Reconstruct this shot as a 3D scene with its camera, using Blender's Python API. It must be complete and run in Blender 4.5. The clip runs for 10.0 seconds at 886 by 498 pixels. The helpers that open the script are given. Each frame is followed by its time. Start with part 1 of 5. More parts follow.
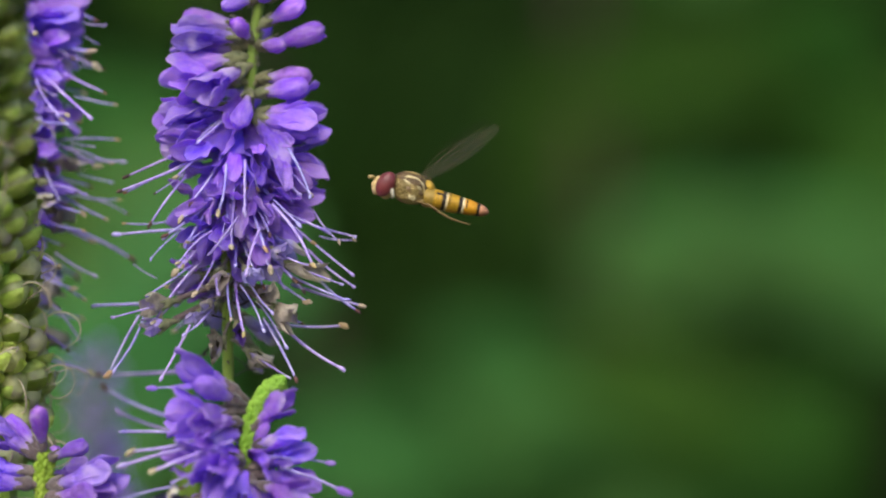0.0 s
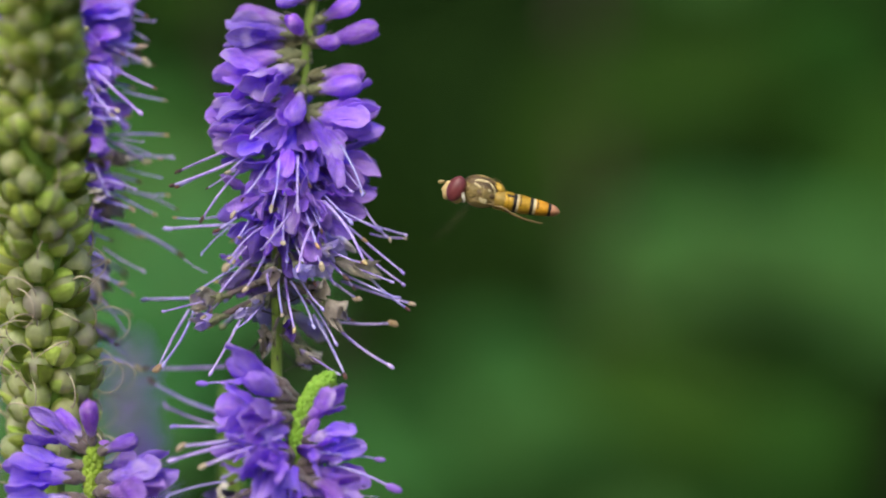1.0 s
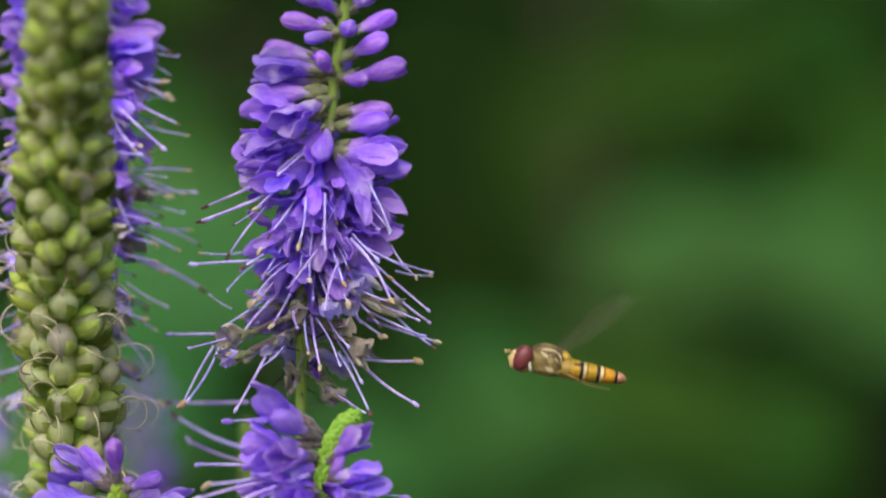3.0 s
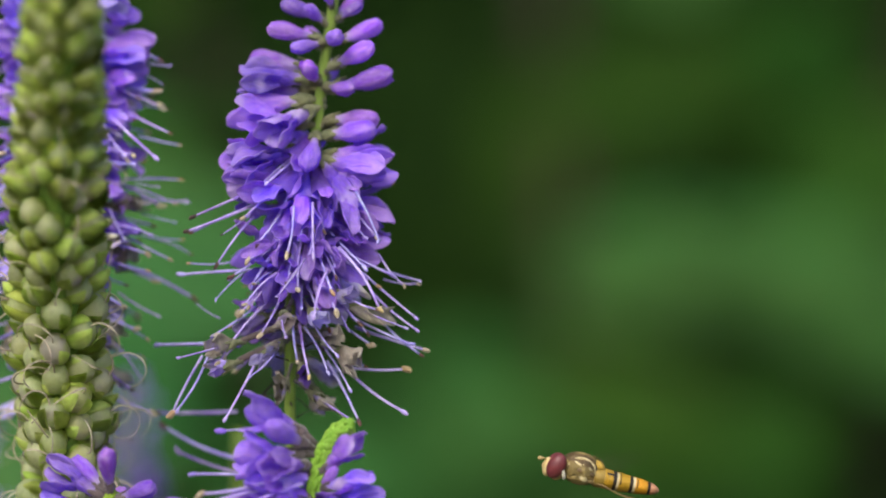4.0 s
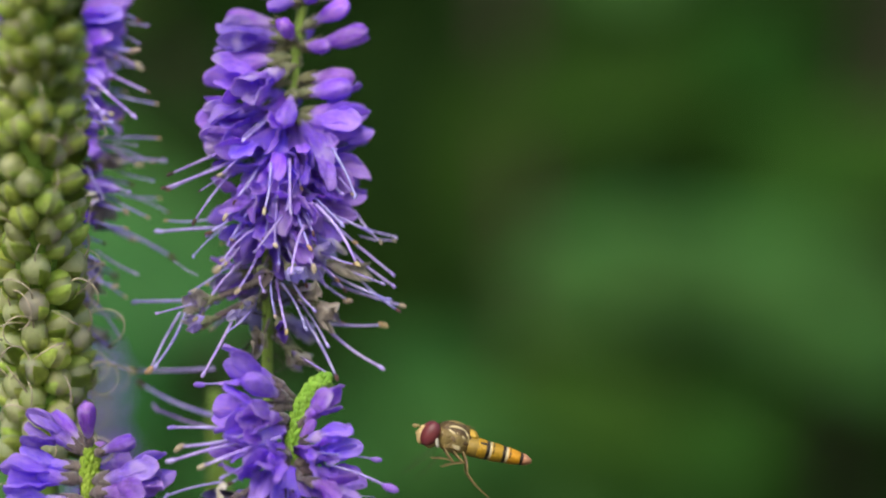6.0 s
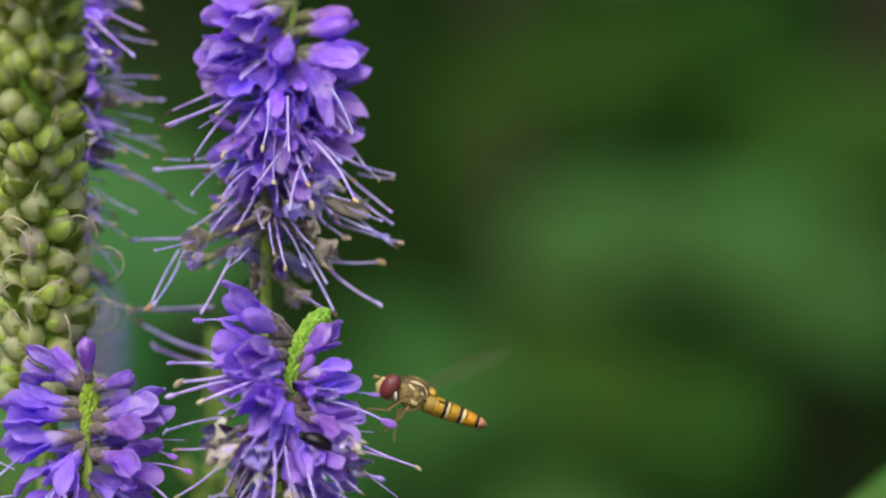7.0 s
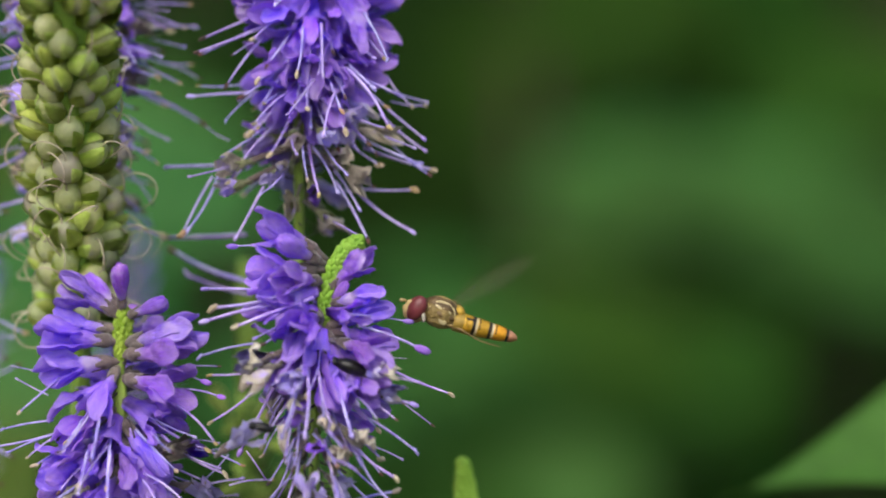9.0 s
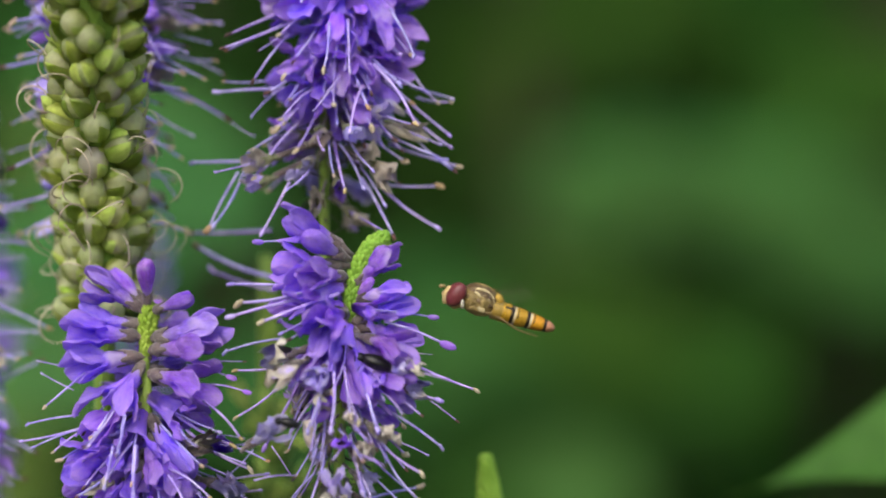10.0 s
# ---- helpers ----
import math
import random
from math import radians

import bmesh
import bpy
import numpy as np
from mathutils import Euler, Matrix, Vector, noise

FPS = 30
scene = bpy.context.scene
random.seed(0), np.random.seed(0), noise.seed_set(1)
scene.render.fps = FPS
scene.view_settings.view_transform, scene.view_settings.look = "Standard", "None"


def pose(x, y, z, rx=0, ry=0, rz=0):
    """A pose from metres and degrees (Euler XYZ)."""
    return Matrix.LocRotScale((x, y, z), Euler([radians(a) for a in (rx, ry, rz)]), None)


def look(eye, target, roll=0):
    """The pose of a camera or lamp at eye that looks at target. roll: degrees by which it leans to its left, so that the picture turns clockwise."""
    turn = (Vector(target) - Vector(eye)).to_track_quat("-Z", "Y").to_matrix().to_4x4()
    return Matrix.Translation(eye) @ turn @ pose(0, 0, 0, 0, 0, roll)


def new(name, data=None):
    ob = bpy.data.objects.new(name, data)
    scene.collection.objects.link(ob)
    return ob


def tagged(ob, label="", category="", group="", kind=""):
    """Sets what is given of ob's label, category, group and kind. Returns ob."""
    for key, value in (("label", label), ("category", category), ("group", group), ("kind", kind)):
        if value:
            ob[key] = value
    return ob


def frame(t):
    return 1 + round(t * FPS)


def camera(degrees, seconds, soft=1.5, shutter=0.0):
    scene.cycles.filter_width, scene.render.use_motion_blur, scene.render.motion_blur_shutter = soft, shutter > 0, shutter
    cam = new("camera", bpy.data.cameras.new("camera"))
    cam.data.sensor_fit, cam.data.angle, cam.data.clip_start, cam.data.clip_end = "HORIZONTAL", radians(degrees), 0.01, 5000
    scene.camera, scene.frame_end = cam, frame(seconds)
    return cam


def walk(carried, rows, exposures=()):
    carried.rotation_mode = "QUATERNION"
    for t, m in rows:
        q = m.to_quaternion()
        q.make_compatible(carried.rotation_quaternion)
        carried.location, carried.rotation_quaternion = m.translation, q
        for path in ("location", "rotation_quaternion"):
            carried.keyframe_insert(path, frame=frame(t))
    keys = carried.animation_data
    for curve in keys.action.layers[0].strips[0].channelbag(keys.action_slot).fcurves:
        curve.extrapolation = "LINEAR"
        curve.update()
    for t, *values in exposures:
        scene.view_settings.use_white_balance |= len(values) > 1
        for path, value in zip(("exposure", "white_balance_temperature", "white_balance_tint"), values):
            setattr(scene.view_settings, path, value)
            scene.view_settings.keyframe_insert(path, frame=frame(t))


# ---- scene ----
cam = camera(15, 10.0, 1.95, 0.5)
# a long macro lens, opened far enough to melt the garden behind
cam.data.dof.use_dof = True
cam.data.dof.focus_distance = 0.2985
cam.data.dof.aperture_fstop = 10.8


def eye(x, y, z, turn, lift, roll):
    """A camera pose: millimetres, degrees to the left, degrees up, lean."""
    return pose(x / 1000, y / 1000, z / 1000, 90 + lift, 0, turn) @ pose(0, 0, 0, 0, 0, roll)


PATH = [
    (0, eye(10.89, -297.64, 702.46, 1.067, 0.193, -0.427)),
    (0.5, eye(8.61, -298.02, 702.17, 1.075, 0.215, -0.174)),
    (1, eye(5.72, -298.29, 701.97, 0.921, 0.247, 0.011)),
    (1.5, eye(4.19, -297.92, 702.59, 0.894, 0.201, 0.095)),
    (2, eye(2.40, -297.81, 703.80, 0.753, 0.131, 0.126)),
    (2.5, eye(2.59, -298.00, 704.97, 0.805, 0.092, 0.135)),
    (3, eye(1.53, -298.05, 706.24, 0.541, 0.059, 0.064)),
    (4.5, eye(-0.39, -298.99, 705.44, -0.009, 0.416, 0.110)),
    (5, eye(-0.32, -299.83, 704.43, -0.126, 0.505, 0.150)),
    (5.5, eye(-1.52, -300.36, 702.89, -0.501, 0.541, 0.060)),
    (7, eye(-3.22, -301.93, 696.85, -0.923, 0.173, -0.162)),
    (7.5, eye(-3.93, -302.29, 695.94, -1.024, -0.153, -0.142)),
    (8, eye(-3.49, -302.29, 694.13, -0.904, -0.180, -0.099)),
    (8.5, eye(-3.49, -302.01, 694.20, -0.700, -0.428, -0.129)),
    (9, eye(-5.02, -301.89, 694.24, -0.692, -0.570, 0.036)),
    (9.5, eye(-6.54, -301.86, 693.95, -0.689, -0.504, 0.159)),
    (10, eye(-8.02, -302.26, 693.75, -0.836, -0.543, 0.187)),
]
walk(cam, PATH)

# ---- light: a bright, thinly overcast sky ----
SUN_UP, SUN_TURN = 44, -160
world = bpy.data.worlds.new("sky")
scene.world = world
world.use_nodes = True
wn = world.node_tree.nodes
sky = wn.new("ShaderNodeTexSky")
sky.sky_type = "NISHITA"
sky.sun_disc = False
sky.sun_elevation = radians(SUN_UP)
sky.sun_rotation = radians(SUN_TURN)
sky.air_density = 1.0
sky.dust_density = 3.0
world.node_tree.links.new(sky.outputs[0], wn["Background"].inputs[0])
wn["Background"].inputs[1].default_value = 0.15
sun = new("sun", bpy.data.lights.new("sun", "SUN"))
sun.data.energy = 1.0
sun.data.angle = radians(35)
sun.data.color = (1.0, 0.96, 0.9)
su, st = radians(SUN_UP), radians(SUN_TURN)
sun_dir = Vector((math.sin(st) * math.cos(su), math.cos(st) * math.cos(su), math.sin(su)))
sun.matrix_world = look(sun_dir * 5, (0, 0, 0))
scene.view_settings.exposure = 0.62


# ---- materials ----
def material(name, colour, rough=0.6, vary=0.25, other=None, scale=900.0, bump=0.2, leafy=0.0,
             hue=0.02, metal=0.0, gloss=0.4, fine=6.0, stretch=(1, 1, 1), coat=0.0, sheen=0.0, throat=None, ends=None, tipped=None):
    """Two scales of noise between two colours, a fine relief, a change from piece to piece and, for leafy things, light that passes through."""
    m = bpy.data.materials.new(name)
    m.use_nodes = True
    nt = m.node_tree
    n, k = nt.nodes, nt.links
    p = n["Principled BSDF"]
    tc = n.new("ShaderNodeTexCoord")
    mp = n.new("ShaderNodeMapping")
    mp.inputs["Scale"].default_value = stretch
    k.new(tc.outputs["Object"], mp.inputs[0])
    info = n.new("ShaderNodeObjectInfo")
    big = n.new("ShaderNodeTexNoise")
    big.noise_dimensions = "4D"
    big.inputs["Scale"].default_value = scale
    big.inputs["Detail"].default_value = 5
    big.inputs["Roughness"].default_value = 0.6
    k.new(mp.outputs[0], big.inputs["Vector"])
    mul = n.new("ShaderNodeMath")
    mul.operation = "MULTIPLY"
    mul.inputs[1].default_value = 37.0
    k.new(info.outputs["Random"], mul.inputs[0])
    k.new(mul.outputs[0], big.inputs["W"])
    small = n.new("ShaderNodeTexNoise")
    small.inputs["Scale"].default_value = scale * fine
    small.inputs["Detail"].default_value = 4
    k.new(mp.outputs[0], small.inputs["Vector"])
    ramp = n.new("ShaderNodeValToRGB")
    ramp.color_ramp.elements[0].position, ramp.color_ramp.elements[1].position = 0.32, 0.68
    ramp.color_ramp.elements[0].color = (*colour, 1)
    ramp.color_ramp.elements[1].color = (*(other or [min(1, c * 1.5) for c in colour]), 1)
    k.new(big.outputs["Fac"], ramp.inputs[0])
    hsv = n.new("ShaderNodeHueSaturation")
    k.new(ramp.outputs[0], hsv.inputs["Color"])
    hr = n.new("ShaderNodeMapRange")
    hr.inputs["To Min"].default_value, hr.inputs["To Max"].default_value = 0.5 - hue, 0.5 + hue
    k.new(info.outputs["Random"], hr.inputs["Value"])
    k.new(hr.outputs[0], hsv.inputs["Hue"])
    wv = n.new("ShaderNodeTexWhiteNoise")
    wv.noise_dimensions = "1D"
    k.new(mul.outputs[0], wv.inputs["W"])
    add = n.new("ShaderNodeMath")
    add.operation = "MULTIPLY_ADD"
    add.inputs[1].default_value = 0.5
    k.new(wv.outputs["Value"], add.inputs[0])
    k.new(small.outputs["Fac"], add.inputs[2])
    vr = n.new("ShaderNodeMapRange")
    vr.inputs["From Min"].default_value, vr.inputs["From Max"].default_value = 0.3, 1.2
    vr.inputs["To Min"].default_value, vr.inputs["To Max"].default_value = 1 - vary, 1 + vary
    k.new(add.outputs[0], vr.inputs["Value"])
    k.new(vr.outputs[0], hsv.inputs["Value"])
    shade = hsv.outputs[0]
    for fade, flip in ((throat, False), (ends, True)):
        if not fade:
            continue
        # a paler foot or end: its colour, and the stretch along X over which it fades, in mm
        pale, x0, x1 = fade
        axis = n.new("ShaderNodeSeparateXYZ")
        k.new(tc.outputs["Object"], axis.inputs[0])
        reach = n.new("ShaderNodeMapRange")
        reach.interpolation_type = "SMOOTHSTEP"
        reach.inputs["From Min"].default_value, reach.inputs["From Max"].default_value = x0 / 1000, x1 / 1000
        k.new(axis.outputs["X"], reach.inputs["Value"])
        blend = n.new("ShaderNodeMixRGB")
        blend.inputs["Color2" if flip else "Color1"].default_value = (*pale, 1)
        if flip:
            reach.inputs["To Max"].default_value = 0.4
        k.new(reach.outputs[0], blend.inputs["Fac"])
        k.new(shade, blend.inputs["Color1" if flip else "Color2"])
        shade = blend.outputs[0]
    if tipped:
        # another colour in large uneven patches: how much of the surface, and the colour
        share, patch = tipped
        cloud = n.new("ShaderNodeTexNoise")
        cloud.noise_dimensions = "4D"
        cloud.inputs["Scale"].default_value = scale * 0.6
        k.new(tc.outputs["Object"], cloud.inputs["Vector"])
        k.new(mul.outputs[0], cloud.inputs["W"])
        cut = n.new("ShaderNodeMapRange")
        cut.inputs["From Min"].default_value, cut.inputs["From Max"].default_value = 0.62 - 0.3 * share, 0.72 - 0.3 * share
        k.new(cloud.outputs["Fac"], cut.inputs["Value"])
        mixed = n.new("ShaderNodeMixRGB")
        mixed.inputs["Color2"].default_value = (*patch, 1)
        k.new(cut.outputs[0], mixed.inputs["Fac"])
        k.new(shade, mixed.inputs["Color1"])
        shade = mixed.outputs[0]
    k.new(shade, p.inputs["Base Color"])
    p.inputs["Roughness"].default_value = rough
    p.inputs["Metallic"].default_value = metal
    p.inputs["Specular IOR Level"].default_value = gloss
    p.inputs["Coat Weight"].default_value = coat
    p.inputs["Sheen Weight"].default_value = sheen
    if bump:
        b = n.new("ShaderNodeBump")
        b.inputs["Strength"].default_value = bump
        b.inputs["Distance"].default_value = 0.6 / (scale * 2)
        k.new(small.outputs["Fac"], b.inputs["Height"])
        k.new(b.outputs[0], p.inputs["Normal"])
    if leafy:
        tr = n.new("ShaderNodeBsdfTranslucent")
        k.new(shade, tr.inputs["Color"])
        mix = n.new("ShaderNodeMixShader")
        mix.inputs[0].default_value = leafy
        k.new(p.outputs[0], mix.inputs[1])
        k.new(tr.outputs[0], mix.inputs[2])
        k.new(mix.outputs[0], n["Material Output"].inputs[0])
    return m


# tipped: pale mottling on the petals that also paints in whitish highlights
PETAL = material("violet_petal", (0.26, 0.065, 0.90), 0.34, 0.38, (0.66, 0.40, 1.0), 640, 0.6, 0.5, 0.016, stretch=(0.5, 2.0, 2.0), gloss=0.6, throat=((0.62, 0.42, 0.97), -0.6, 0.7), ends=((0.80, 0.60, 1.0), 1.2, 3.2), tipped=(0.06, (0.82, 0.66, 1.0)))
PETAL_BUD = material("violet_bud", (0.36, 0.09, 0.90), 0.32, 0.34, (0.76, 0.47, 1.0), 580, 0.6, 0.46, 0.018, stretch=(0.5, 2.0, 2.0), gloss=0.6, throat=((0.72, 0.58, 0.92), 0.1, 1.3), tipped=(0.03, (0.84, 0.68, 1.0)))
PETAL_LOBE = material("opening_petal", (0.27, 0.065, 0.90), 0.33, 0.38, (0.68, 0.41, 1.0), 600, 0.6, 0.5, 0.018, stretch=(0.5, 2.0, 2.0), gloss=0.6, throat=((0.74, 0.60, 0.93), 0.1, 1.5), ends=((0.82, 0.62, 1.0), 2.6, 5.2), tipped=(0.1, (0.84, 0.68, 1.0)))
FILAMENT = material("lilac_filament", (0.29, 0.18, 0.74), 0.24, 0.3, (0.74, 0.64, 1.0), 320, 0.05, 0.2, 0.02, gloss=0.8, coat=0.3)
ANTHER = material("tan_anther", (0.36, 0.22, 0.10), 0.8, 0.35, (0.62, 0.46, 0.26), 1500, 0.6, hue=0.03)
ANTHER_PALE = material("pale_anther", (0.36, 0.27, 0.16), 0.8, 0.3, (0.64, 0.55, 0.40), 1500, 0.6, hue=0.02)
ANTHER_DARK = material("spent_anther", (0.03, 0.025, 0.05), 0.6, 0.4, (0.20, 0.09, 0.05), 1200, 0.5, hue=0.03)
CALYX = material("hairy_calyx", (0.085, 0.065, 0.065), 0.8, 0.3, (0.19, 0.145, 0.13), 1200, 0.5, 0.1, 0.03, sheen=0.4)
CALYX_GREEN = material("olive_calyx", (0.13, 0.145, 0.06), 0.8, 0.3, (0.31, 0.31, 0.16), 1000, 0.5, 0.25, 0.02, sheen=0.2)
PAPERY = material("withered_petal", (0.58, 0.52, 0.41), 0.8, 0.25, (0.88, 0.83, 0.72), 900, 0.8, 0.3, 0.02, tipped=(0.15, (0.60, 0.50, 0.82)))
PALE_LILAC = material("bleached_petal", (0.50, 0.40, 0.93), 0.5, 0.25, (0.90, 0.85, 1.0), 480, 0.6, 0.45, 0.02, stretch=(0.4, 2.0, 2.0), tipped=(0.12, (0.74, 0.69, 0.62)))
SCAR = material("dark_dry_style", (0.016, 0.012, 0.018), 0.5, 0.4, (0.07, 0.045, 0.05), 900, 0.3)
STEM = material("green_stem", (0.115, 0.22, 0.02), 0.6, 0.25, (0.24, 0.36, 0.05), 500, 0.4, 0.0, 0.01, stretch=(1, 1, 0.2), sheen=0.1)
TIP = material("lime_bud_tip", (0.25, 0.46, 0.035), 0.5, 0.15, (0.42, 0.64, 0.09), 700, 0.3, 0.3, 0.015)
CAPSULE = material("green_capsule", (0.56, 0.62, 0.25), 0.28, 0.15, (0.74, 0.76, 0.45), 520, 0.25, 0.6, 0.015, gloss=0.55, tipped=(0.08, (0.64, 0.59, 0.48)))
SEPAL = material("capsule_sepal", (0.54, 0.67, 0.14), 0.5, 0.18, (0.75, 0.81, 0.34), 480, 0.35, 0.65, 0.01, stretch=(0.5, 1.5, 1.5))
CURL = material("dry_style", (0.20, 0.145, 0.085), 0.45, 0.4, (0.72, 0.64, 0.47), 380, 0.2, hue=0.02)
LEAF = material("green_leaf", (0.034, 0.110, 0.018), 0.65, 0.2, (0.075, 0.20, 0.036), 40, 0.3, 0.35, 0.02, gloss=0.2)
# the same leaf in a darker green; its shade is put into the colour
LEAF_SHADED = material("shade_coloured_leaf", (0.019, 0.060, 0.007), 0.75, 0.25, (0.038, 0.104, 0.013), 30, 0.3, 0.25, 0.02, gloss=0.05)
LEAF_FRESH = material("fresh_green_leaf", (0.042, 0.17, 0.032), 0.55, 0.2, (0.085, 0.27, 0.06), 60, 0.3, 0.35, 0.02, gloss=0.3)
LEAF_BROAD = material("broad_green_leaf", (0.055, 0.14, 0.014), 0.6, 0.2, (0.085, 0.195, 0.026), 60, 0.3, 0.3, 0.02, gloss=0.25)
# hedge green taken almost to black: deep shade is painted into it
HEDGE_SHADE = material("shaded_hedge_foliage", (0.008, 0.026, 0.004), 0.8, 0.3, (0.017, 0.046, 0.008), 25, 0.3, 0.1, 0.02, gloss=0.05)
LEAF_YOUNG = material("yellow_green_leaf", (0.28, 0.42, 0.06), 0.55, 0.2, (0.50, 0.58, 0.12), 300, 0.3, 0.35, 0.02)
BARK = material("hedge_twig", (0.030, 0.022, 0.012), 0.85, 0.3, (0.06, 0.045, 0.028), 60, 0.6)
SOIL = material("garden_soil", (0.045, 0.035, 0.022), 0.95, 0.3, (0.08, 0.065, 0.04), 6, 0.8, fine=12)
EYE = material("dark_red_eye", (0.125, 0.020, 0.022), 0.42, 0.15, (0.19, 0.042, 0.042), 1400, 0.15, gloss=0.5, hue=0.0)
FACE = material("yellow_face", (0.36, 0.25, 0.08), 0.6, 0.25, (0.56, 0.43, 0.19), 1500, 0.3, hue=0.0)
THORAX = material("bronze_thorax", (0.045, 0.027, 0.011), 0.4, 0.3, (0.20, 0.125, 0.045), 700, 0.4, hue=0.0, metal=0.15, stretch=(0.25, 2.0, 1))
PLEURA = material("golden_side_hairs", (0.15, 0.105, 0.032), 0.6, 0.3, (0.40, 0.30, 0.10), 420, 0.5, hue=0.0)
DULL = material("dull_yellow_waist", (0.26, 0.17, 0.03), 0.45, 0.25, (0.48, 0.32, 0.06), 600, 0.2, hue=0.0)
YELLOW = material("yellow_abdomen", (0.40, 0.22, 0.012), 0.45, 0.25, (0.62, 0.37, 0.03), 700, 0.25, 0.1, 0.0)
AMBER = material("orange_abdomen", (0.48, 0.18, 0.006), 0.45, 0.25, (0.70, 0.34, 0.02), 700, 0.25, 0.1, 0.0)
CREAM = material("cream_side_patch", (0.42, 0.34, 0.15), 0.6, 0.3, (0.72, 0.62, 0.36), 1100, 0.4, hue=0.0)
TAIL = material("pinkish_tail_tip", (0.30, 0.11, 0.05), 0.5, 0.2, (0.66, 0.34, 0.18), 800, 0.2, hue=0.0)
PALE = material("silvery_dust", (0.36, 0.33, 0.24), 0.7, 0.2, (0.58, 0.54, 0.42), 900, 0.2, hue=0.0)
BAND = material("black_band", (0.012, 0.009, 0.007), 0.4, 0.3, (0.03, 0.02, 0.012), 900, 0.2, hue=0.0)
BEETLE = material("black_wing_case", (0.006, 0.006, 0.006), 0.3, 0.3, (0.014, 0.014, 0.012), 900, 0.1, hue=0.0, gloss=0.35)
LEG = material("yellow_leg", (0.13, 0.085, 0.03), 0.5, 0.25, (0.30, 0.21, 0.075), 900, 0.2, hue=0.0)
SCUTELLUM = material("yellow_scutellum", (0.38, 0.22, 0.015), 0.45, 0.2, (0.58, 0.37, 0.05), 900, 0.3, hue=0.0)
WING = bpy.data.materials.new("wing_membrane")
WING.use_nodes = True
wt = WING.node_tree
wp = wt.nodes["Principled BSDF"]
wp.inputs["Base Color"].default_value = (0.17, 0.14, 0.10, 1)
wp.inputs["Roughness"].default_value = 0.3
clear = wt.nodes.new("ShaderNodeBsdfTransparent")
wmix = wt.nodes.new("ShaderNodeMixShader")
wmix.inputs[0].default_value = 0.04
wt.links.new(clear.outputs[0], wmix.inputs[1])
wt.links.new(wp.outputs[0], wmix.inputs[2])
wt.links.new(wmix.outputs[0], wt.nodes["Material Output"].inputs[0])
VEIN = material("wing_vein", (0.10, 0.06, 0.03), 0.5, 0.2, None, 900, 0.1)
MM = 0.001


# ---- mesh tools (lengths in millimetres) ----
def mesh_of(name, bm, *mats):
    me = bpy.data.meshes.new(name)
    bmesh.ops.recalc_face_normals(bm, faces=bm.faces)
    bm.to_mesh(me)
    bm.free()
    for m in mats:
        me.materials.append(m)
    for f in me.polygons:
        f.use_smooth = True
    return me


def part(name, me, parent, m=None, label=""):
    """Links a mesh as one object under a thing or under a part."""
    ob = new(name, me)
    ob.parent = parent
    if m is not None:
        ob.matrix_basis = m
    return tagged(ob, label) if label else ob


def tube(bm, line, radii, sides=8, slot=0, caps=True):
    """A round tube along a line of points."""
    line = [Vector(p) * MM for p in line]
    if not hasattr(radii, "__len__"):
        radii = [radii] * len(line)
    rings, u = [], None
    for i, p in enumerate(line):
        d = (line[min(i + 1, len(line) - 1)] - line[max(i - 1, 0)]).normalized()
        if u is None:
            u = d.orthogonal().normalized()
        u = (u - d * u.dot(d)).normalized()
        w = d.cross(u)
        rings.append([bm.verts.new(p + (u * math.cos(a) + w * math.sin(a)) * radii[i] * MM)
                      for a in (2 * math.pi * s / sides for s in range(sides))])
    faces = []
    for a, b in zip(rings, rings[1:]):
        for s in range(sides):
            faces.append(bm.faces.new((a[s], a[(s + 1) % sides], b[(s + 1) % sides], b[s])))
    if caps:
        faces += [bm.faces.new(rings[0][::-1]), bm.faces.new(rings[-1])]
    for f in faces:
        f.material_index = slot
    return rings


def blob(bm, centre, size, m=None, slot=0, u=12, v=8, shape=None):
    """A rounded body; shape(direction) scales its radius."""
    made = bmesh.ops.create_uvsphere(bm, u_segments=u, v_segments=v, radius=1.0)["verts"]
    for w in made:
        k = shape(w.co) if shape else 1.0
        co = Vector((w.co.x * size[0], w.co.y * size[1], w.co.z * size[2])) * k
        if m:
            co = m @ co
        w.co = (co + Vector(centre)) * MM
    for f in {f for w in made for f in w.link_faces}:
        f.material_index = slot


